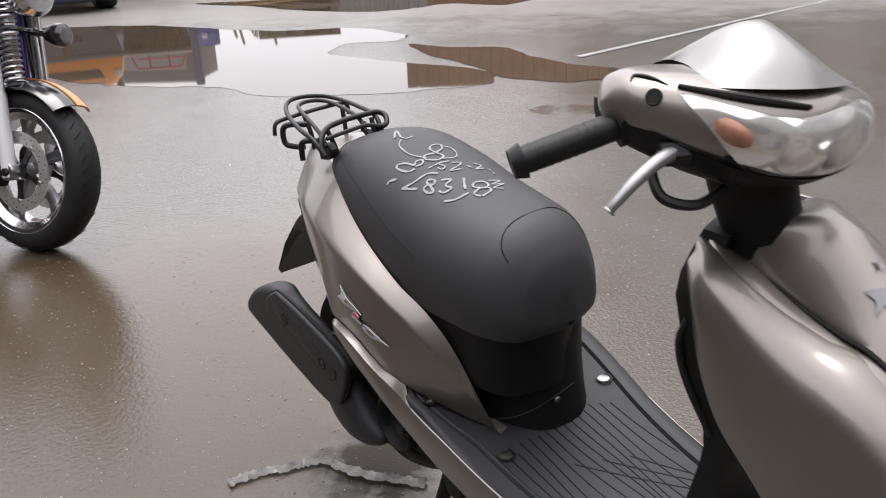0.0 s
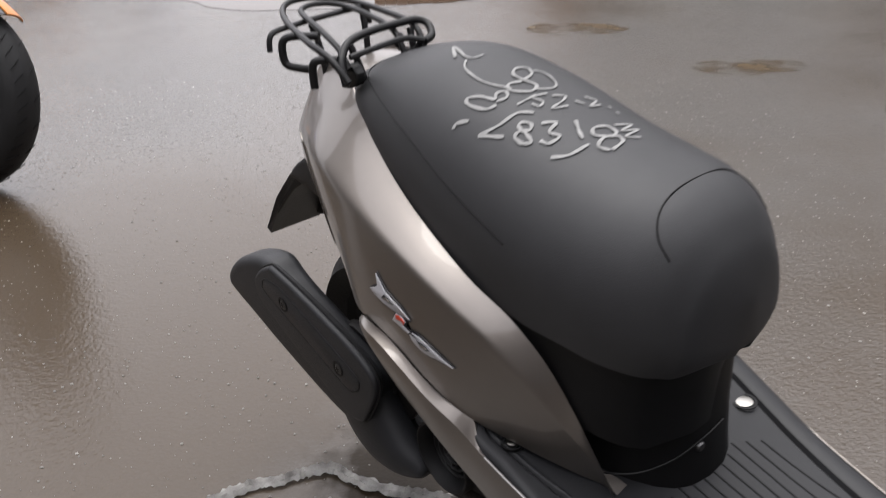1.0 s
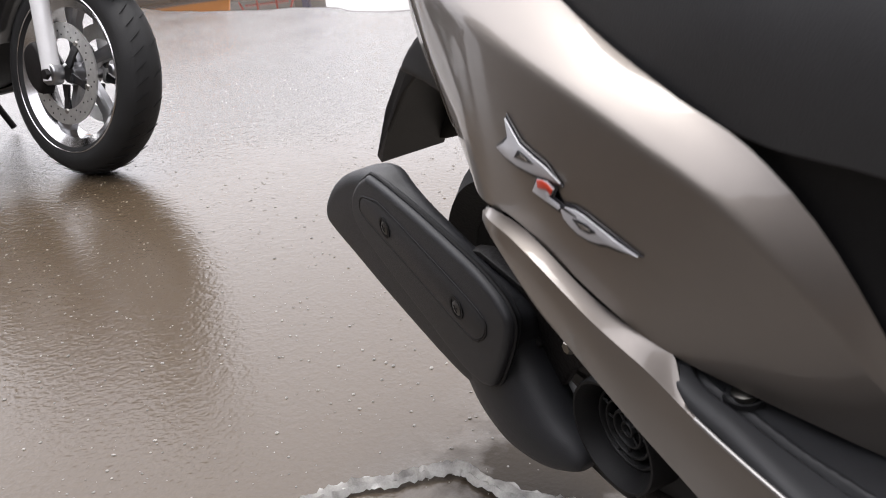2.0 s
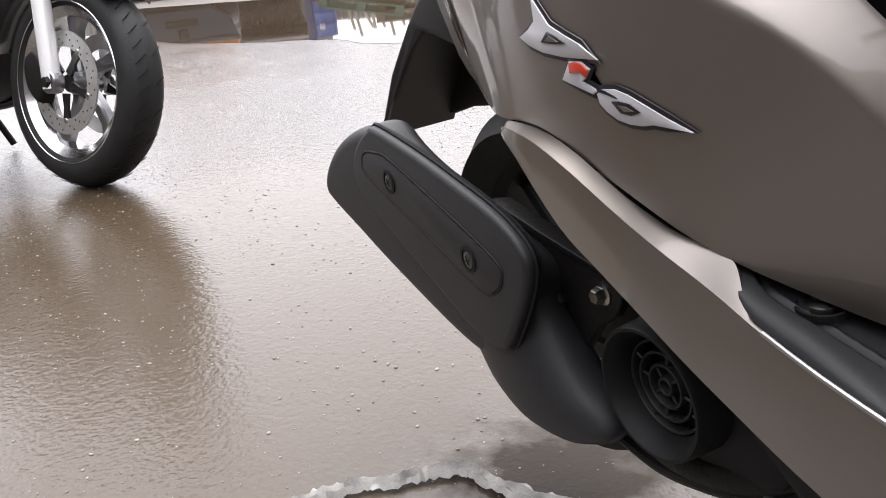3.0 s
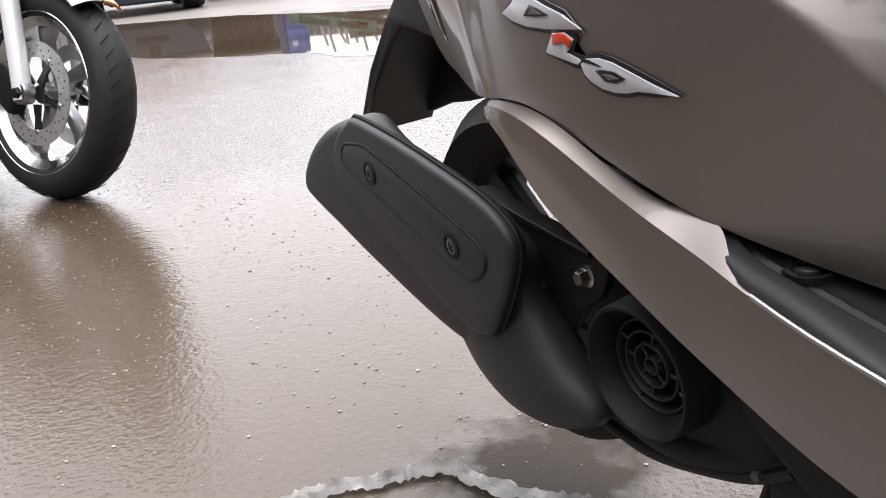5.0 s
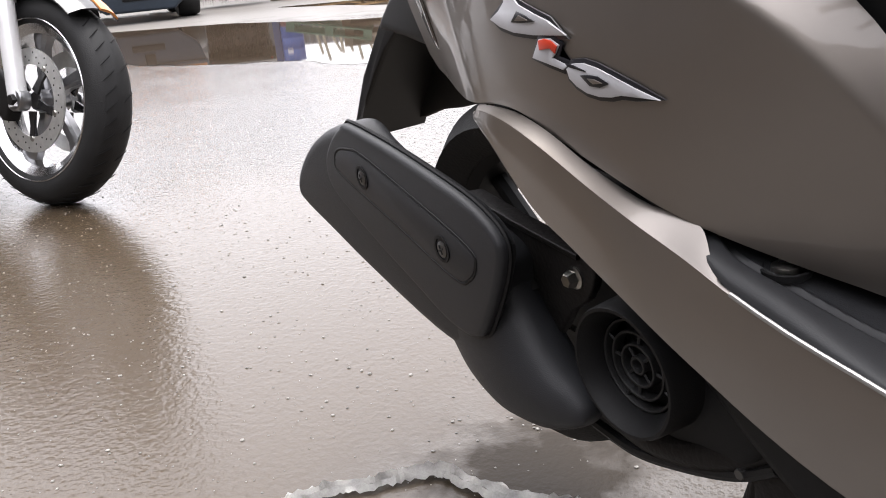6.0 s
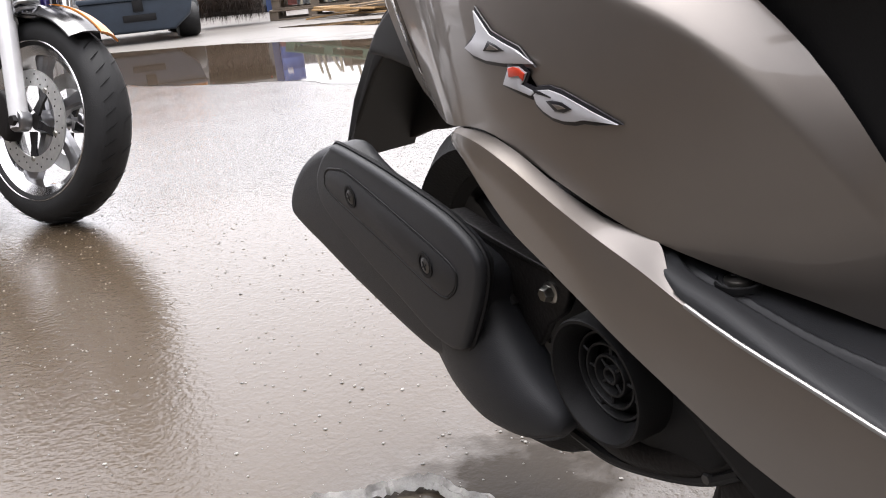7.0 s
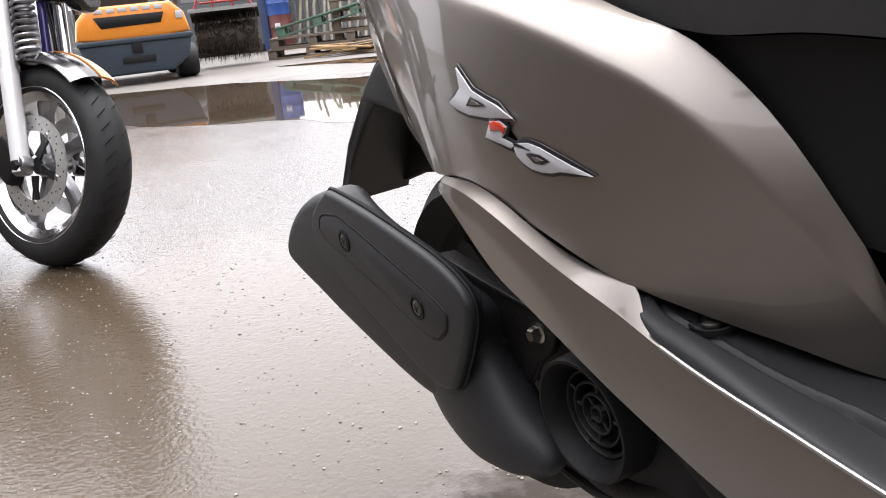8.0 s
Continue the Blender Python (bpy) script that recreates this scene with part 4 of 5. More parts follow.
for s in (-1, 1):
    part("fork_leg", tube([(.62, s * .05, .62), (.80, s * .065, .170)], .016, 10, raw=True), STEEL_BLACK, scooter)

# handlebar head, turned to the right
HEAD = Matrix.Translation((.405, -.070, .817)) @ Matrix.Rotation(radians(-20), 4, "Z") @ Matrix.Rotation(radians(-7), 4, "X")
BAR = Matrix.Translation((.415, -.085, .825)) @ Matrix.Rotation(radians(-40), 4, "Z")
HD_Y = [-.121, -.115, -.10, -.08, -.05, .0, .05, .08, .10, .106]
hd_front = spline(HD_Y, [-.012, .004, .024, .042, .058, .068, .058, .038, .012, .0])
hd_rear = spline(HD_Y, [-.016, -.032, -.048, -.056, -.060, -.062, -.060, -.054, -.044, -.036])
hd_low = spline(HD_Y, [.028, .017, .004, -.006, -.018, -.027, -.022, -.010, .004, .012])
hd_top = spline(HD_Y, [.031, .043, .052, .055, .056, .055, .050, .043, .034, .026])


def hp(x, y, z):
    return HEAD @ Vector((x, y, z))


def bp(x, y, z):
    return BAR @ Vector((x, y, z))


def head_ring(y, grow=0.0, drop=0.0):
    """A section of the head across its width; grow swells it, drop lowers it."""
    xf, xr, z0, z1 = hd_front(y) + grow, hd_rear(y) - grow, hd_low(y) - grow - drop, hd_top(y) + grow - drop
    out = []
    for a in np.linspace(0, 2 * math.pi, 40, endpoint=False):
        ca, sa = math.cos(a), math.sin(a)
        out.append(hp((xf + xr) / 2 + (xf - xr) / 2 * math.copysign(abs(ca) ** .82, ca), y, (z0 + z1) / 2 + (z1 - z0) / 2 * math.copysign(abs(sa) ** .82, sa)))
    return out


def head_front(y, z, lift=0.0):
    """The head's front skin at a width and height."""
    xf, xr, z0, z1 = hd_front(y), hd_rear(y), hd_low(y), hd_top(y)
    s = min(.995, abs((z - (z0 + z1) / 2) / ((z1 - z0) / 2)))
    c = (1 - s ** (2 / .82)) ** .41
    return hp((xf + xr) / 2 + (xf - xr) / 2 * c + lift, y, z)


head = part("handlebar_cowl", loft([head_ring(y) for y in np.concatenate([np.linspace(-.121, -.10, 6), np.linspace(-.095, .095, 26), np.linspace(.1, .106, 3)])]), PAINT, scooter, "pewter handlebar cowl with headlamp, turned aside")
lower = []
for y in np.linspace(-.112, .095, 22):
    g = 1.0
    lower.append([HEAD @ Vector(((inv_p.x - .004), inv_p.y, min(inv_p.z, hd_low(y) + .018) - .004)) for inv_p in (HEAD.inverted() @ p for p in head_ring(y, .002))])
part("lower_cowl", loft(lower), PLASTIC_DARK, head)
rows = []
for v in np.linspace(0, 1, 15):
    row = []
    for u in np.linspace(-1, 1, 23):
        base = Vector((.056 - .026 * u * u, -.004 + .064 * u, .050 - .002 * u * u))
        crest = Vector((-.006 - .026 * abs(u) ** 1.6, -.006 + .046 * u, .0915 - .036 * abs(u) ** 2.0))
        rear = Vector((-.050 + .006 * u * u, -.004 + .068 * u, .048 - .002 * u * u))
        if v < .6:
            k = v / .6
            p = base.lerp(crest, k) + Vector((.007, 0, .004)) * math.sin(k * math.pi)
        else:
            k = (v - .6) / .4
            p = crest.lerp(rear, k) + Vector((0, 0, .004)) * math.sin(k * math.pi)
        row.append(hp(*p))
    rows.append(row)
# flyscreen shares the cowl's paint; its gleam is put into a lighter copy
part("visor", loft(rows, False, False), PAINT_EDGE, head, "smooth pewter flyscreen in lightened paint")
part("visor_gap", tube([head_front(-.084 + .086 * k, .0485 - .010 * k, .002) for k in np.linspace(0, 1, 8)], lambda t: .0034 - .0016 * abs(2 * t - 1), 8, raw=True), PLASTIC_DARK, head)

LAMP = smoothed([(-.083, .043, 0), (-.06, .040, 0), (-.03, .034, 0), (.0, .032, 0), (.03, .036, 0), (.06, .038, 0), (.078, .030, 0), (.082, .010, 0), (.066, -.010, 0), (.03, -.021, 0), (-.01, -.019, 0), (-.045, -.002, 0), (-.07, .025, 0)], 4, True)


def lamp_skin(scale, lift, ripple=0.0):
    rings = []
    for k in np.linspace(1, .04, 12):
        ring = []
        for q in LAMP:
            y, z = .004 + (q.x - .004) * k * scale, .010 + (q.y - .010) * k * scale
            ring.append(head_front(y, z, lift * (1 - k ** 3) + .001 + ripple * math.sin(y * 150) * math.sin(z * 120 + 1) * (1 - k)))
        rings.append(ring)
    return rings


skin = lamp_skin(1.0, .003, .004)
part("headlamp_reflector", loft([[p + (HEAD.to_3x3() @ Vector((-.008, 0, 0))) for p in skin[0]]] + skin), REFLECTOR, head, "bright headlamp reflector")
glass = lamp_skin(1.02, .008)
lens = part("headlamp_lens", loft([[p + (HEAD.to_3x3() @ Vector((-.006, 0, 0))) for p in glass[0]]] + glass), LENS_CLEAR, head, "clear headlamp lens")
lens.visible_shadow = False
part("lamp_seal", tube([head_front(q.x * 1.03, .010 + (q.y - .010) * 1.06, .001) for q in LAMP[34:46]], .0024, 6, raw=True), PLASTIC_DARK, head)
part("turn_signal", loft([[head_front(-.056 + .011 * k * math.cos(a) - .006 * k * math.sin(a), .022 + .010 * k * math.sin(a), .006 + .004 * (1 - k * k)) for a in np.linspace(0, 2 * math.pi, 20, endpoint=False)] for k in np.linspace(1, .05, 6)]), LENS_AMBER, head, "amber turn signal behind the lens")
part("stem_cover", tube([(.398, -.062, .812), (.400, -.052, .775), (.404, -.040, .735)], lambda t: .037 - .005 * t, 24, 5), PLASTIC_DARK, scooter)
spot = head_front(-.099, .040, .0005)
face = (head_front(-.093, .040) - head_front(-.105, .040)).cross(head_front(-.099, .044) - head_front(-.099, .034)).normalized()
hole = Matrix.Translation(spot) @ Vector((0, 0, 1)).rotation_difference(face if face.x > 0 else -face).to_matrix().to_4x4()
bm = lathe([(0, .0004), (.0050, .0004), (.0055, .0009), (.0062, .0005), (.0062, -.003), (0, -.003)], 22, "z")
bmesh.ops.transform(bm, matrix=hole, verts=bm.verts[:])
part("mirror_socket", bm, PLASTIC_DARK, head)
part("socket_brow", tube([head_front(-.108, .0475, .0012), head_front(-.103, .0505, .0012), head_front(-.096, .0510, .0012), head_front(-.089, .0485, .0012)], lambda t: .0018 * math.sin(math.pi * min(.95, max(.12, t))), 6, 5), PLASTIC_DARK, head)
y0 = -.012
a, b = bp(.008, y0 - .078, .019), bp(.025, y0 - .160, -.002)
g = part("grip", tube([a, a.lerp(b, .5), b], .0108, 16, 5), PLASTIC, scooter, "black ribbed rubber handlebar grip")
d = (b - a).normalized()
part("grip_end", tube([b - d * .004, b + d * .001, b + d * .006], lambda t: .0142 - .003 * t, 18, raw=True), PLASTIC, g)
for k in range(9):
    q = a.lerp(b, .28 + .075 * k)
    part("grip_rib", tube([q - d * .0012, q + d * .0012], .0112, 14, raw=True), PLASTIC, g)
part("grip_collar", tube([a - d * .012, a + d * .010], .0165, 16, raw=True), PLASTIC_DARK, g)
part("lever", tube([bp(.034, y0 - .040, .005), bp(.050, y0 - .060, .002), bp(.062, y0 - .078, -.008), bp(.069, y0 - .092, -.020), bp(.071, y0 - .099, -.027)], lambda t: .0064 - .0030 * t if t < .93 else .0050, 12, 6), LEVER, g, "cast alloy brake lever")
part("lever_perch", slab([(-.012, -.01), (.02, -.01), (.018, .014), (-.012, .014)], 0, .024, .005, 2, 2, lambda x, y, z: bp(.026 + x, -.012 - (.036 + y), .002 + z * .7)), PLASTIC, g)
part("cable", tube([bp(.02, -.075, -.01), bp(.045, -.07, -.028), bp(.045, -.045, -.036), bp(.02, -.02, -.034)], .0042, 8, 6), PLASTIC, head)


# ---- motorcycle ----
FORK_WHITE = mat("white_powder_coat", (0.75, 0.75, 0.76), 0.25, 0.2, 0.05, 20, coat=0.5)
BLUE_STEEL = mat("dark_blue_paint", (0.03, 0.02, 0.16), 0.25, 0.3, 0.15, 20, coat=0.6)
ORANGE = mat("orange_paint", (0.60, 0.20, 0.018), 0.35, 0.0, 0.12, 4, coat=0.3)
BLACK_GLOSS = mat("gloss_black_paint", (0.012, 0.012, 0.013), 0.2, 0, 0.2, 20, coat=0.5)
MOTO = Matrix.Translation((-1.319, 2.749, GROUND)) @ Matrix.Rotation(radians(-20.2), 4, "Z") @ Matrix.Rotation(radians(-13), 4, "X") @ Matrix.Scale(0.862, 4)
moto = thing("motorcycle", MOTO, "black and orange cruiser motorcycle with alloy front wheel", "motorcycle")
R = 0.30


def moto_wheel(x):
    prof = [(.215, -.052), (.228, -.062), (.255, -.066), (.278, -.056), (.292, -.036), (.299, -.012), (.300, 0)]
    prof += [(a, -b) for a, b in reversed(prof[:-1])]
    w = part("wheel", lathe(prof, 72, "y", (x, 0, R)), RUBBER, moto, "wide black tyre on polished cast wheel")
    part("rim", lathe([(.216, -.054), (.220, -.050), (.206, -.040), (.196, -.030), (.193, 0), (.196, .030), (.206, .040), (.220, .050), (.216, .054), (.19, .036), (.184, 0), (.19, -.036)], 64, "y", (x, 0, R)), CHROME, w)
    part("bead_line", lathe([(.2275, -.063), (.2295, -.0645), (.2315, -.063), (.2295, -.0615)], 64, "y", (x, 0, R)), CHROME, w)
    part("hub", lathe([(0, -.05), (.026, -.05), (.034, -.03), (.034, .03), (.026, .05), (0, .05)], 28, "y", (x, 0, R)), ALLOY, w)
    for k in range(5):
        a = radians(72 * k + 20)
        d, t = Vector((math.cos(a), 0, math.sin(a))), Vector((-math.sin(a), 0, math.cos(a)))
        c = Vector((x, 0, R))
        rings = []
        for r, hw, hy in ((.03, .02, .02), (.09, .017, .018), (.15, .02, .018), (.19, .034, .022)):
            q = c + d * r + t * (.02 * math.sin(r * 14))
            rings.append([q + t * hw * ca + Vector((0, hy * sa, 0)) for ca, sa in ((-1, -.6), (-.6, -1), (.6, -1), (1, -.6), (1, .6), (.6, 1), (-.6, 1), (-1, .6))])
        part("spoke", loft(rings), ALLOY, w)
    # tread cuts
    for k in range(44):
        a = radians(k * 360 / 44)
        for s in (-1, 1):
            pts = []
            for j in range(4):
                aa = a + (0.03 * j) * s
                y = s * (.012 + .011 * j)
                r = .2996 - .0033 * (abs(y) / .03) ** 2
                pts.append((x + r * math.cos(aa), y, R + r * math.sin(aa)))
            if s == -1 or k % 2 == 0:
                part("tread_cut", tube(pts, .0016, 4, raw=True), PLASTIC_DARK, w)
    for s in (-1, 1):
        y = s * .062
        disc = part("brake_disc", lathe([(.102, y - .0025), (.147, y - .0025), (.147, y + .0025), (.102, y + .0025)], 56, "y", (x, 0, R)), mat_disc, w, "drilled steel brake disc")
        for k in range(48):
            a = radians(k * 7.5)
            r = .112 + .0115 * (k % 3)
            part("drill_hole", disc_bolt((x + r * math.cos(a), y + s * .0022, R + r * math.sin(a)), .0028, s * .0008), PLASTIC_DARK, disc)
        for k in range(5):
            a = radians(72 * k + 54)
            d, t = Vector((math.cos(a), 0, math.sin(a))), Vector((-math.sin(a), 0, math.cos(a)))
            c = Vector((x, y, R))
            q = [c + d * r + t * hw for r, hw in ((.03, -.014), (.07, -.009), (.105, -.014), (.112, 0), (.105, .014), (.07, .009), (.03, .014))]
            part("disc_arm", loft([[p + Vector((0, s * .002, 0)) for p in q], [p + Vector((0, -s * .006, 0)) for p in q]]), BLACK_GLOSS, disc)
            part("disc_bolt", disc_bolt(tuple(c + d * .108 + Vector((0, s * .002, 0))), .008, s * .004), ZINC, disc)
        part("axle_nut", disc_bolt((x, s * .116, R), .018, s * .014, "y", True), STEEL_BLACK, w)
    return w


mat_disc = mat("brushed_disc_steel", (0.75, 0.75, 0.73), 0.45, 1.0, 0.1, 60)
moto_wheel(0.0)
rake = Vector((-.15, 0, .98)).normalized()
for s in (-1, 1):
    lower = Vector((-.005, s * .10, R)) + rake * -.02
    leg = part("fork_leg", tube([lower, lower + rake * .30], .027, 16, raw=True), FORK_WHITE, moto, "white lower fork leg")
    part("axle_clamp", slab([(-.022, R - .026), (.022, R - .024), (.026, R + .02), (-.028, R + .04)], s * .08, s * .118, .006, 3), ALLOY, leg)
    part("stanchion", tube([lower + rake * .28, lower + rake * .78], .022, 16, raw=True), CHROME if s > 0 else FORK_WHITE, moto)
    part("blue_tube", tube([lower + rake * .26 + Vector((-.05, -s * .03, 0)), lower + rake * .75 + Vector((-.05, -s * .03, 0))], .014, 10, raw=True), BLUE_STEEL, moto)
    part("caliper", slab([(-.13, R - .02), (-.07, R - .06), (-.05, R + .03), (-.09, R + .09), (-.14, R + .06)], s * .05, s * .1, .012, 3), STEEL_BLACK, moto)
    coil = []
    base = lower + rake * .32 + Vector((.05, -s * .035, .0))
    up1 = rake.orthogonal().normalized()
    up2 = rake.cross(up1)
    for i in range(240):
        a = i / 240 * 2 * math.pi * 15
        coil.append(base + rake * (.30 * i / 240) + (up1 * math.cos(a) + up2 * math.sin(a)) * .03)
    if s < 0:
        part("spring", tube(coil, .0062, 6, raw=True), ALLOY, moto, "chrome coil spring")
    for k in range(3):
        part("cable", tube([base + Vector((-.06 - .02 * k, .05, -.02)), base + rake * .2 + Vector((-.07 - .025 * k, .04, 0)), base + rake * .5 + Vector((-.10 - .02 * k, .02, 0))], .008, 8, 4), BLACK_GLOSS, moto)
fender_rings = []
for a in np.linspace(radians(49), radians(165), 28):
    ring = []
    for v in (-1, -.9, -.6, -.2, .2, .6, .9, 1):
        r = .335 - .03 * abs(v) ** 2.5
        ring.append(Vector((r * math.cos(a), v * .082, R + r * math.sin(a))))
    for v in (1, .6, .2, -.2, -.6, -1):
        r = .330 - .03 * abs(v) ** 2.5
        ring.append(Vector((r * math.cos(a), v * .080, R + r * math.sin(a))))
    fender_rings.append(ring)
fender = part("front_fender", loft(fender_rings), BLACK_GLOSS, moto, "black front mudguard with an orange stripe")
rings = []
for a in np.linspace(radians(48.5), radians(96), 18):
    rings.append([Vector(((.3385 - .03 * abs(v) ** 2.5) * math.cos(a), v * .082, R + (.3385 - .03 * abs(v) ** 2.5) * math.sin(a))) for v in (.05, .3, .5, .7, .9)] + [Vector(((.332 - .03 * abs(v) ** 2.5) * math.cos(a), v * .082, R + (.332 - .03 * abs(v) ** 2.5) * math.sin(a))) for v in (.9, .5, .05)])
part("stripe", loft(rings), ORANGE, fender)
lampm = part("headlamp", lathe([(0, .12), (.07, .12), (.088, .10), (.088, .06), (.07, .0), (.03, -.04), (0, -.04)], 32, "x", (-.07, 0, .945)), CHROME, moto, "round chrome headlamp")
part("side_lamp", lathe([(0, .03), (.03, .03), (.042, .02), (.045, 0), (.03, -.05), (0, -.06)], 24, "x", (.06, .08, .80)), BLACK_GLOSS, moto, "round black indicator lamp")
part("side_lamp_lens", lathe([(0, .034), (.026, .033), (.033, .024), (0, .024)], 24, "x", (.06, .08, .80)), LENS_CLEAR, moto)
part("lamp_bar", tube([(.03, .08, .80), (-.08, .07, .81), (-.16, .0, .82), (-.2, -.06, .83)], .012, 8, 5), BLACK_GLOSS, moto)
part("handlebar", tube([(-.62, -.42, 1.02), (-.45, -.36, 1.06), (-.36, -.15, 1.02), (-.36, .15, 1.02), (-.45, .36, 1.06), (-.62, .42, 1.02)], .013, 10, 6), CHROME, moto)
part("fuel_tank", slab([(-.42, .86), (-.5, .96), (-.7, 1.0), (-.95, .92), (-1.0, .82), (-.7, .78), (-.45, .80)], -.15, .15, .07, 4, 6), BLUE_STEEL, moto)
part("saddle", slab([(-.95, .74), (-1.0, .82), (-1.3, .78), (-1.55, .82), (-1.6, .74), (-1.2, .68)], -.15, .15, .05, 4, 5), SEAT, moto)
eng = part("engine", slab([(-.5, .30), (-.42, .55), (-.55, .75), (-.85, .76), (-.98, .5), (-.9, .28), (-.7, .22)], -.17, .17, .05, 3, 4), STEEL_BLACK, moto)
for k in range(9):
    for s in (-1, 1):
        part("cooling_fin", box(-.55 - .004 * k, -.38 - .004 * k, s * .05, s * .19, .42 + .034 * k, .432 + .034 * k, .003), ALLOY, eng)
part("frame_tube", tube([(-.34, -.03, .9), (-.42, -.1, .6), (-.5, -.15, .28), (-.9, -.16, .22), (-1.2, -.14, .4), (-1.35, -.1, .7)], .018, 10, 6), BLACK_GLOSS, moto)
part("frame_tube", tube([(-.34, .03, .9), (-.42, .1, .6), (-.5, .15, .28), (-.9, .16, .22), (-1.2, .14, .4), (-1.35, .1, .7)], .018, 10, 6), BLACK_GLOSS, moto)
part("exhaust", tube([(-.46, -.1, .62), (-.36, -.18, .42), (-.5, -.21, .24), (-1.1, -.22, .24), (-1.75, -.22, .28)], .04, 14, 6), CHROME, moto)
part("rear_tyre", lathe([(.2, -.07), (.25, -.085), (.28, -.07), (.31, -.02), (.31, .02), (.28, .07), (.25, .085), (.2, .07)], 48, "y", (-1.58, 0, .31)), RUBBER, moto)
part("rear_fender", slab([(-1.2, .62), (-1.4, .72), (-1.65, .70), (-1.9, .52), (-1.88, .5), (-1.65, .66), (-1.4, .68)], -.1, .1, .02, 3), BLACK_GLOSS, moto)
part("side_stand", tube([(-.8, .14, .25), (-.76, .24, .075)], .012, 8, raw=True), STEEL_BLACK, moto)

# ---- yard: puddles and line ----
puddle([(-5.4, 8.7), (-4.2, 8.85), (-3.4, 8.75), (-2.6, 8.4), (-1.9, 8.05), (-1.2, 8.1), (-.63, 7.55), (-.7, 7.2), (-1.1, 7.1), (-1.05, 6.6), (-.56, 6.2), (-.04, 5.9), (.15, 5.65), (.09, 5.35), (-.24, 5.2), (-.9, 5.08), (-1.25, 5.15), (-1.6, 5.5), (-1.95, 5.5), (-2.3, 5.6), (-2.7, 5.75), (-3.2, 6.2), (-4.2, 6.8), (-5.4, 7.6)], "wide shallow puddle mirroring the yard", 3)
puddle([(-.53, 7.0), (-.2, 6.77), (.14, 6.7), (.34, 6.4), (.59, 5.95), (.9, 5.72), (.84, 5.4), (.55, 5.35), (.25, 5.48), (.02, 5.85), (-.25, 6.27), (-.45, 6.68)], "brown puddle beside the large one", 8, 0.0028)
puddle([(-3.6, 10.9), (-2.75, 10.3), (-2.2, 9.8), (-1.3, 9.35), (-.86, 9.5), (-.4, 9.9), (.2, 9.6), (.4, 10.4), (-1.5, 10.9)], "narrow puddle across the yard", 5)
MUD = mat("ochre_mud_film", (0.075, 0.050, 0.024), 0.5, 0, 0.3, 30, ior=1.25)
nodes, links = MUD.node_tree.nodes, MUD.node_tree.links
film_noise = nodes.new("ShaderNodeTexNoise")
film_noise.inputs["Scale"].default_value, film_noise.inputs["Detail"].default_value = 7, 6
film_edge = nodes.new("ShaderNodeMapRange")
film_edge.inputs["From Min"].default_value, film_edge.inputs["From Max"].default_value = 0.42, 0.62
film_edge.inputs["To Max"].default_value = 0.75
links.new(nodes["Texture Coordinate"].outputs["Object"], film_noise.inputs["Vector"])
links.new(film_noise.outputs["Fac"], film_edge.inputs["Value"])
links.new(film_edge.outputs["Result"], nodes["Principled BSDF"].inputs["Alpha"])
puddle([(.36, 4.6), (.5, 4.48), (.72, 4.5), (.78, 4.66), (.6, 4.74), (.44, 4.72)], "thin patch of ochre mud on the asphalt", 12, 0.001, MUD)
puddle([(.96, 3.9), (1.1, 3.82), (1.32, 3.86), (1.38, 3.97), (1.2, 4.04), (1.0, 4.0)], "thin patch of ochre mud on the asphalt", 14, 0.001, MUD)


def make_line():
    a, b = Vector((.70, 6.20, .0)), Vector((6.0, 12.0, 0))
    d = (b - a).normalized()
    s = Vector((-d.y, d.x, 0)) * .03
    bm = bmesh.new()
    k = 60
    rows = []
    for i in range(k + 1):
        p = a.lerp(b, i / k)
        j = .006 * noise.noise(Vector((i * .7, 0, 2)))
        rows.append([bm.verts.new(p + s * (1 + j * 30) + Vector((0, 0, ground_z(p.x, p.y) + .004))), bm.verts.new(p - s * (1 - j * 30) + Vector((0, 0, ground_z(p.x, p.y) + .004)))])
    for p, q in zip(rows, rows[1:]):
        bm.faces.new((p[0], q[0], q[1], p[1]))
    tagged(part("painted_line", bm, LINE, smooth=False), "worn white painted line on wet asphalt", "road marking", kind="structure")


make_line()

# ---- forklift ----
NAVY = mat("blue_grey_cast_iron", (0.0175, 0.0275, 0.0425), 0.5, 0, 0.2, 3)
GLASS_DARK = mat("dark_cab", (0.02, 0.022, 0.025), 0.3, 0, 0.2, 5)
FORK = Matrix.Translation((-5.0, 10.15, GROUND)) @ Matrix.Rotation(radians(32), 4, "Z") @ Matrix.Diagonal((1.12, 1, .67, 1))
fl = thing("forklift", FORK, "orange forklift truck with blue-grey counterweight, seen from behind", "forklift")
part("hood", slab([(-.56, .80), (-.52, 1.12), (-.40, 1.32), (.40, 1.32), (.52, 1.12), (.56, .80), (.3, .74), (-.3, .74)], -.12, .9, .06, 1, 3), ORANGE, fl)
part("counterweight", slab([(-.55, .72), (.55, .72), (.5, .40), (.33, .18), (-.33, .18), (-.5, .40)], -.2, .7, .05, 1, 3), NAVY, fl, "blue-grey cast counterweight")
part("bumper_lip", box(-.56, .56, -.235, -.1, .70, .78, .02), NAVY, fl)
part("tow_recess", box(-.16, .16, -.215, -.1, .36, .47, .01), PLASTIC_DARK, fl)
part("tow_pin", box(-.05, .05, -.225, -.1, .52, .72, .01), PLASTIC_DARK, fl)
part("vent", slab([(-.36, 1.15), (.32, 1.15), (.28, .98), (-.30, .96)], -.135, -.08, .02, 1, 2), PLASTIC_DARK, fl, "dark radiator vent")
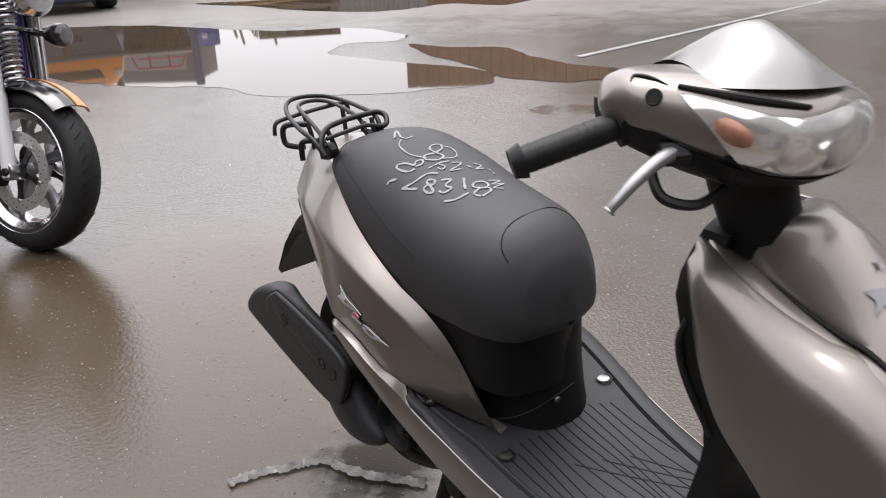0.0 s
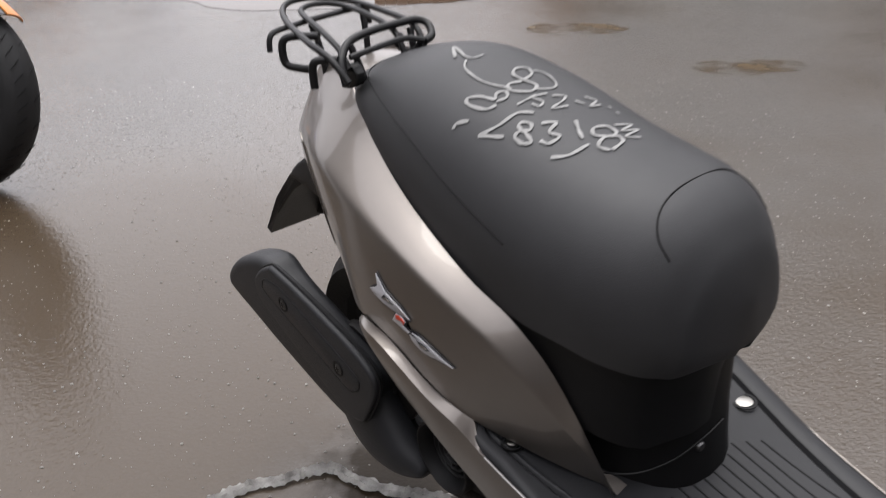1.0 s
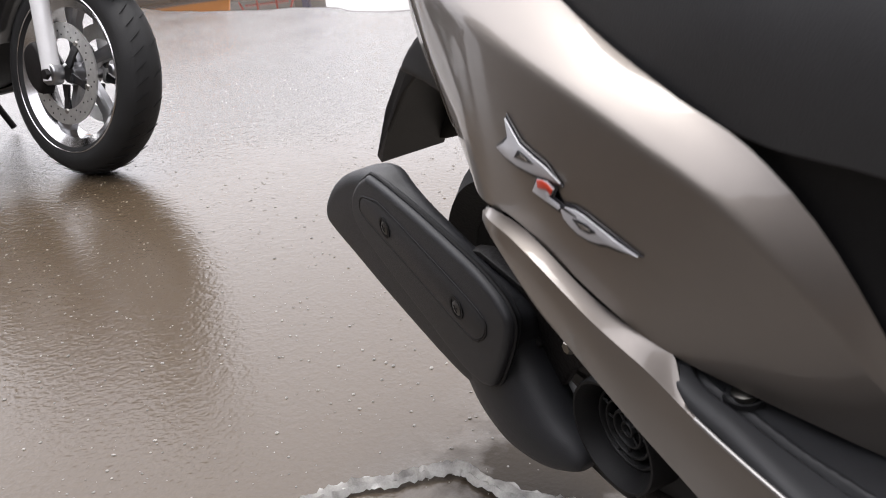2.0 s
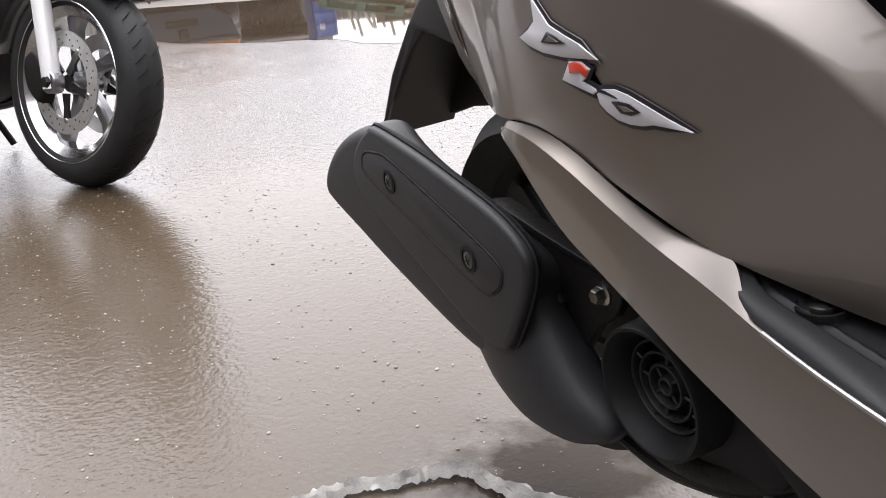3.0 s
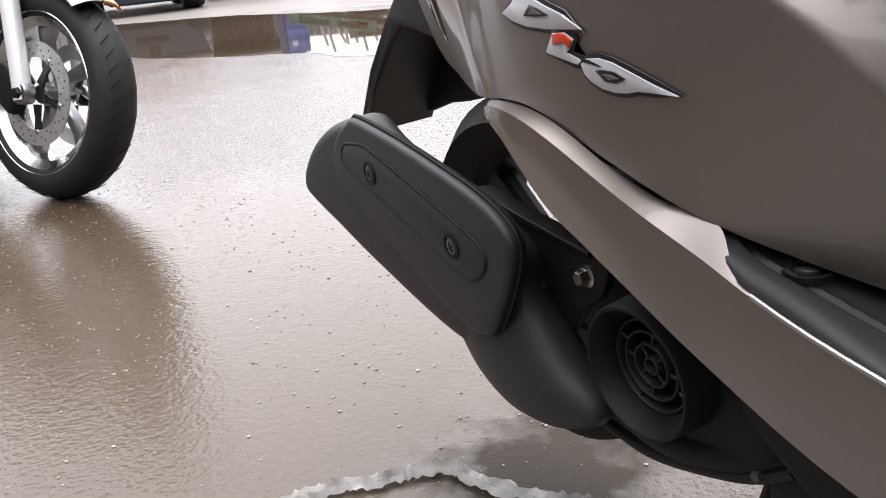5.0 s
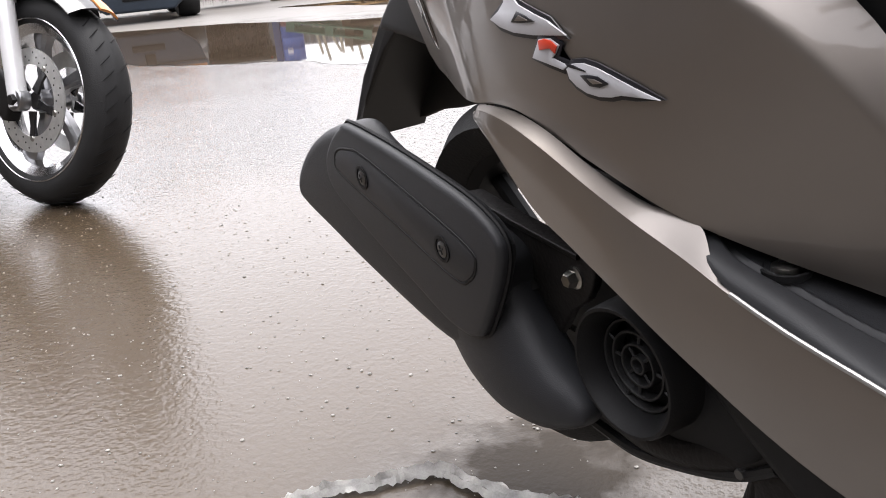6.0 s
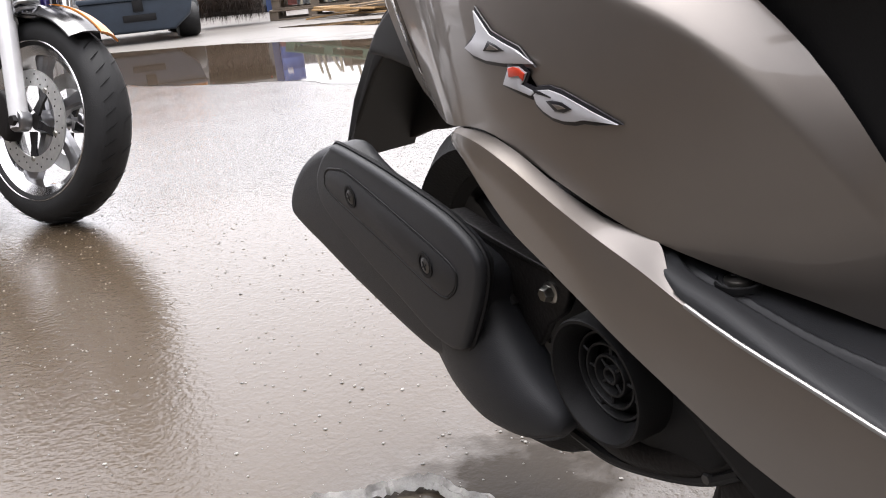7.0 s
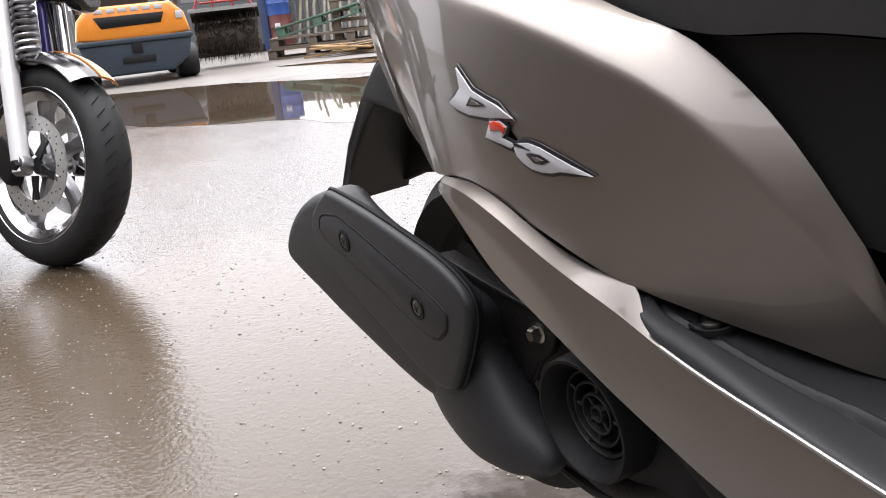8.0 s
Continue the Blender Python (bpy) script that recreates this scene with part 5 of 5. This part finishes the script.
for k in range(6):
    part("letter_bar", box(-.34 + .115 * k, -.26 + .115 * k, -.13, -.11, 1.21, 1.27, .004), WHITE_DECAL, fl)
part("plate_mark", box(.43, .50, -.135, -.11, 1.02, 1.14, .004), WHITE_DECAL, fl)
for s in (-1, 1):
    t = part("tyre", lathe([(.12, -.1), (.27, -.11), (.30, -.07), (.30, .07), (.27, .11), (.12, .1)], 32, "x", (s * .50, .35, .30)), RUBBER, fl)
    part("front_tyre", lathe([(.15, -.13), (.32, -.14), (.35, -.09), (.35, .09), (.32, .14), (.15, .13)], 32, "x", (s * .55, 1.75, .35)), RUBBER, fl)
    part("overhead_post", tube([(s * .5, .15, 1.25), (s * .48, .3, 2.1), (s * .46, 1.5, 2.15), (s * .5, 1.75, 1.0)], .04, 8, 4), BLACK_GLOSS, fl)
    part("mast", box(s * .3 - .05, s * .3 + .05, 2.0, 2.15, .1, 2.3, .01), BLACK_GLOSS, fl)
part("roof", box(-.5, .5, .3, 1.6, 2.1, 2.18, .02), BLACK_GLOSS, fl)
part("chassis", box(-.5, .5, .6, 2.0, .3, .8, .03), ORANGE, fl)
part("operator_seat", slab([(-.25, 1.3), (.25, 1.3), (.25, 1.75), (-.25, 1.75)], .7, .85, .05, 1), SEAT, fl)

# ---- brush machine ----
BRISTLE = mat("muddy_bristles", (0.034, 0.024, 0.018), 0.7, 0, 0.5, 8)
RED = mat("red_tube", (0.3, 0.018, 0.018), 0.4, 0, 0.1, 8)
SWEEP = Matrix.Translation((-4.78, 12.3, GROUND)) @ Matrix.Rotation(radians(20), 4, "Z") @ Matrix.Scale(0.66, 4)
sw = thing("sweeper", SWEEP, "muddy rotary brush machine with a red tube frame", "yard machine")
bm = bmesh.new()
rnd = random.Random(4)
for k in range(1300):
    x = rnd.uniform(-.62, .62)
    a = rnd.uniform(0, 2 * math.pi)
    r0, r1 = .22, rnd.uniform(.40, .585)
    c = Vector((x, 0, .58))
    d = Vector((rnd.uniform(-.15, .15), math.cos(a), math.sin(a)))
    t = d.cross(Vector((1, 0, 0))).normalized() * .018
    h = Vector((.016, 0, 0))
    p, q = c + d * r0, c + d * r1
    vs = [bm.verts.new(v) for v in (p - t, p + h, p + t, q)]
    for f in ((0, 1, 3), (1, 2, 3), (2, 0, 3)):
        bm.faces.new([vs[i] for i in f])
tagged(part("brush", bm, BRISTLE, sw, "dark tangled bristles", smooth=False), kind="stuff")
part("brush_core", lathe([(0, -.62), (.3, -.62), (.3, .62), (0, .62)], 20, "x", (0, 0, .58)), BRISTLE, sw)
part("hood", slab([(-.30, 1.12), (-.1, 1.2), (.35, 1.15), (.45, .95), (.40, .93), (.3, 1.08), (-.1, 1.12)], -.7, .7, .02, 2, 2, lambda x, y, z: (y, x - .25, z)), STEEL_BLACK, sw)
for a, b in (((-.6, -.3, 1.1), (-.45, -.2, 1.5)), ((-.45, -.2, 1.5), (.45, -.2, 1.5)), ((.45, -.2, 1.5), (.62, -.3, 1.1)), ((-.45, -.2, 1.3), (.45, -.2, 1.3)), ((-.2, -.2, 1.15), (-.2, -.2, 1.5)), ((.2, -.2, 1.15), (.2, -.2, 1.5))):
    part("red_frame", tube([a, b], .022, 8, raw=True), RED, sw)

# ---- drums, pallets, poles ----
DRUM_RED = mat("rust_red_drum", (0.072, 0.0135, 0.009), 0.5, 0.1, 0.25, 5)
DRUM_BLUE = mat("blue_plastic_drum", (0.009, 0.045, 0.189), 0.4, 0, 0.15, 5)
WOOD = mat("weathered_pallet_wood", (0.15, 0.117, 0.085), 0.75, 0, 0.25, 6, 0.3, 60, color2=(0.10, 0.083, 0.065))
WOOD_NEW = mat("fresh_pallet_wood", (0.253, 0.16, 0.0715), 0.7, 0, 0.25, 6, 0.3, 60)
WOOD_GREEN = mat("green_painted_pallet", (0.065, 0.125, 0.09), 0.7, 0, 0.2, 6)


def drum(x, y, z, material, label):
    d = thing("oil_drum", Matrix.Translation((x, y, GROUND + z)) @ Matrix.Scale(0.7, 4), label, "drum", "oil drums")
    r = .29
    prof = [(0, .012), (r - .012, .012), (r - .012, 0), (r, 0), (r, .02)]
    for h in (.29, .58):
        prof += [(r, h - .02), (r + .012, h), (r, h + .02)]
    prof += [(r, .86), (r, .88), (r - .012, .88), (r - .012, .865), (0, .865)]
    part("shell", lathe(prof, 32, "z"), material, d)
    part("label_plate", slab([(-.07, .55), (.07, .55), (.07, .68), (-.07, .68)], -r - .004, -r + .01, .001, 1), WHITE_DECAL, d)


drum(-5.34, 16.1, 0.0, DRUM_RED, "rust-red steel drum standing on the asphalt")
drum(-5.36, 16.1, .618, DRUM_BLUE, "blue drum standing on a red drum")


def pallet(m, material, label):
    p = thing("pallet", m, label, "pallet", "stacked pallets")
    for k in range(6):
        y = -.40 + k * .16
        part("board", box(-.6, .6, y - .05, y + .05, .12, .144, .004), material, p)
    for y in (-.38, 0, .38):
        part("bottom_board", box(-.6, .6, y - .05, y + .05, 0, .022, .003), material, p)
        for x in (-.54, 0, .54):
            part("block", box(x - .06, x + .06, y - .05, y + .05, .022, .12, .004), material, p)
    return p


rnd = random.Random(11)
for k in range(5):
    pallet(Matrix.Translation((-2.95 + rnd.uniform(-.04, .04), 13.4 + rnd.uniform(-.04, .04), GROUND + .146 * k)) @ Matrix.Rotation(radians(14 + rnd.uniform(-3, 3)), 4, "Z"), WOOD if k < 4 else WOOD, "weathered wooden pallet in a stack")
for k in range(2):
    pallet(Matrix.Translation((-3.85 + .05 * k, 13.1, GROUND + .146 * k)) @ Matrix.Rotation(radians(12), 4, "Z"), WOOD, "grey wooden pallet lying on the asphalt")
pallet(Matrix.Translation((-3.68, 13.1, GROUND + .40)) @ Matrix.Rotation(radians(12), 4, "Z") @ Matrix.Rotation(radians(-11), 4, "Y"), WOOD_GREEN, "green painted pallet leaning on other pallets")
boards = thing("broken_boards", Matrix.Translation((-3.15, 12.1, GROUND)), "heap of broken fresh-wood boards", "timber")
for k in range(16):
    m = Matrix.Translation((rnd.uniform(-.15, .75), rnd.uniform(-.25, .3), .03 + .008 * k)) @ Matrix.Rotation(radians(rnd.uniform(-25, 25)), 4, "Z") @ Matrix.Rotation(radians(rnd.uniform(-5, 5)), 4, "Y")
    bm = box(-.4, .4, -.05, .05, -.011, .011, .003)
    bmesh.ops.transform(bm, matrix=m, verts=bm.verts[:])
    part("board", bm, WOOD_NEW if k % 3 else WOOD, boards)

POLE = mat("pale_stripped_poles", (0.21, 0.19, 0.145), 0.7, 0, 0.3, 5)
poles = thing("pole_bundle", Matrix.Translation((-4.75, 17.3, GROUND)), "pale wooden poles leaning against the wall", "poles")
for k in range(9):
    x = -.7 + k * .17 + rnd.uniform(-.03, .03)
    part("pole", tube([(x, 0, 0), (x + rnd.uniform(-.04, .06), .25, .75), (x + .05 + rnd.uniform(-.08, .08), .5, 1.4 + rnd.uniform(-.12, .12))], .03, 8, 4), POLE, poles)

# ---- yard walls ----
SHEET = mat("grey_corrugated_sheet", (0.15, 0.155, 0.16), 0.5, 0.2, 0.12, 1.2)
DARKWALL = mat("grey_container_steel", (0.07, 0.075, 0.0775), 0.5, 0.2, 0.15, 1.5)
BLUEDOOR = mat("blue_door_paint", (0.014, 0.03, 0.09), 0.5, 0.1, 0.2, 2)
BROWN = mat("brown_timber_cladding", (0.135, 0.065, 0.03), 0.65, 0, 0.3, 1.0, 0.2, 15)


def corrugated(name, a, b, h, material, label, category, pitch=.2, depth=.03, thick=.08):
    a, b = Vector((*a, 0)), Vector((*b, 0))
    d = (b - a).normalized()
    nrm = Vector((-d.y, d.x, 0))
    k = int((b - a).length / pitch)
    bm = bmesh.new()
    line = []
    for i in range(k):
        for f, o in ((0, 0), (.35, 0), (.5, 1), (.85, 1)):
            line.append(a + d * ((i + f) * pitch) + nrm * (o * depth))
    front = line + [p + nrm * -thick for p in reversed(line)]
    loft([[p + Vector((0, 0, 0)) for p in front], [p + Vector((0, 0, h)) for p in front]], True, True, bm)
    return tagged(part(name, bm, material, smooth=False), label, category, kind="structure")


corrugated("wall_north", (-20, 18.2), (-1.4, 18.2), 1.35, SHEET, "grey corrugated metal yard wall", "wall")
cont = thing("container", Matrix.Translation((-7.1, 16.4, GROUND)), "grey steel container with a blue end post", "container")
part("body", box(-2.2, 1.36, -.2, 1.1, .12, 1.95, .03), DARKWALL, cont)
part("end_post", box(1.36, 1.50, -.25, -.12, .0, 2.0, .02), BLUEDOOR, cont)
part("base_rail", box(-2.2, 1.35, -.24, 1.1, .0, .12, .01), STEEL_BLACK, cont)
part("window_panel", box(-.2, 1.2, -.215, -.18, 1.0, 1.7, .01), SHEET, cont)
shed = thing("timber_shed", Matrix.Translation((.8, 20.5, GROUND)), "brown timber shed beyond the puddles", "shed")
for k in range(19):
    part("cladding_board", box(-3.0 + .25 * k, -2.76 + .25 * k, -.06 + .01 * (k % 2), .1, 0, 3.0, .008), BROWN, shed)
part("shed_body", box(-3.0, 1.7, .1, 4, 0, 3.0, .02), BROWN, shed)
for a, b in (((3.2, -1, 0), (3.6, -1, 4.6)), ((4.8, -1, 0), (4.4, -1, 4.6)), ((3.3, -1, 1.2), (4.7, -1, 2.8)), ((4.7, -1, 1.2), (3.4, -1, 2.8)), ((3.2, -1, 4.5), (5.6, -1, 4.0))):
    part("trestle_bar", tube([a, b], .07, 8, raw=True), POLE, shed)

# ---- small things on the ground ----
TAPE = mat("crumpled_clear_tape", (0.50, 0.49, 0.47), 0.22, 0, 0.3, 60, transmission=0.25)


def make_tape():
    pts = [(-.300, 1.548), (-.27, 1.568), (-.234, 1.588), (-.204, 1.594), (-.169, 1.612), (-.127, 1.622), (-.097, 1.602), (-.049, 1.580), (-.003, 1.570), (.034, 1.562), (.071, 1.553)]
    P = smoothed([(x, y, 0) for x, y in pts], 8)
    bm = bmesh.new()
    rows = []
    for i, p in enumerate(P):
        d = (P[min(i + 1, len(P) - 1)] - P[max(0, i - 1)]).normalized()
        s = Vector((-d.y, d.x, 0))
        w = .011 + .007 * noise.noise(Vector((i * .35, 1, 0)))
        g = ground_z(p.x, p.y)
        rows.append([bm.verts.new((p + s * (w * v) + Vector((0, 0, g + .003 + .011 * abs(noise.noise(Vector((i * .42, v * 2.2, 5)))) + (.006 if v in (-.5, .5) else 0))))) for v in (-1, -.5, 0, .5, 1)])
    for a, b in zip(rows, rows[1:]):
        for j in range(4):
            bm.faces.new((a[j], a[j + 1], b[j + 1], b[j]))
    bmesh.ops.solidify(bm, geom=bm.faces[:], thickness=.0006)
    tagged(part("tape_strip", bm, TAPE), "crumpled clear plastic tape lying on wet asphalt", "litter")


make_tape()
STONE = mat("grit_stones", (0.30, 0.285, 0.26), 0.4, 0, 0.5, 900, color2=(0.05, 0.045, 0.04), island=True)


def make_grit():
    rnd = random.Random(21)
    base = bmesh.new()
    bmesh.ops.create_icosphere(base, subdivisions=1, radius=1)
    bv = [v.co.copy() for v in base.verts]
    bf = [[v.index for v in f.verts] for f in base.faces]
    base.free()
    verts, faces = [], []
    for k in range(8500):
        x, y = rnd.uniform(-1.7, 1.1), rnd.uniform(1.1, 3.8)
        r = rnd.choice((.0007, .0008, .001, .0012, .0015, .0022)) * rnd.uniform(.8, 1.3)
        z = ground_z(x, y)
        o = len(verts)
        sx, sy = rnd.uniform(.7, 1.4), rnd.uniform(.7, 1.4)
        verts += [(x + v.x * r * sx, y + v.y * r * sy, z + v.z * r * .6 + r * .2) for v in bv]
        faces += [[o + i for i in f] for f in bf]
    me = bpy.data.meshes.new("grit")
    me.from_pydata(verts, [], faces)
    me.materials.append(STONE)
    tagged(new("grit", me), "scattered grit and small stones on wet asphalt", "gravel", kind="stuff")


make_grit()

# ---- unseen walls added to close the place and darken the scooter; the hall ----
BACKWALL = mat("unseen_wall_brown", (0.085, 0.075, 0.068), 0.8, 0, 0.3, 1.5)
tagged(part("unseen_wall_south", box(-8, 9, -9.3, -9.0, GROUND, 7.2, 0.02), BACKWALL), "unseen dark brown wall added to darken reflections", "wall", kind="structure")
tagged(part("unseen_wall_west", box(-8.3, -8, -9, 5.5, GROUND, 7.2, 0.02), BACKWALL), "unseen dark brown wall added to darken reflections", "wall", kind="structure")
tagged(part("unseen_wall_east", box(9.0, 9.3, -9, 7.0, GROUND, 6.4, 0.02), BACKWALL), "unseen dark brown wall added to darken reflections", "wall", kind="structure")

HALL = mat("pale_grey_hall_panels", (0.30, 0.295, 0.285), 0.6, 0.1, 0.12, 0.8)
hall = thing("workshop_hall", Matrix.Translation((1.6, 25.6, GROUND)) @ Matrix.Rotation(radians(-20), 4, "Z"), "tall grey-brown workshop hall beyond the yard", "building")
part("wall", box(0, 22, 0, 8, 0, 13, .05), HALL, hall)
part("roof", box(-.3, 22.3, -.3, 8.3, 13.02, 13.4, .05), DARKWALL, hall)
for row in range(2):
    for k in range(6):
        w = part("window", box(1.5 + k * 3.4, 3.4 + k * 3.4, -.05, .1, 3.0 + row * 4.5, 5.6 + row * 4.5, .03), GLASS_DARK, hall)
        part("sill", box(1.4 + k * 3.4, 3.5 + k * 3.4, -.14, .1, 2.86 + row * 4.5, 2.98 + row * 4.5, .01), SHEET, w)
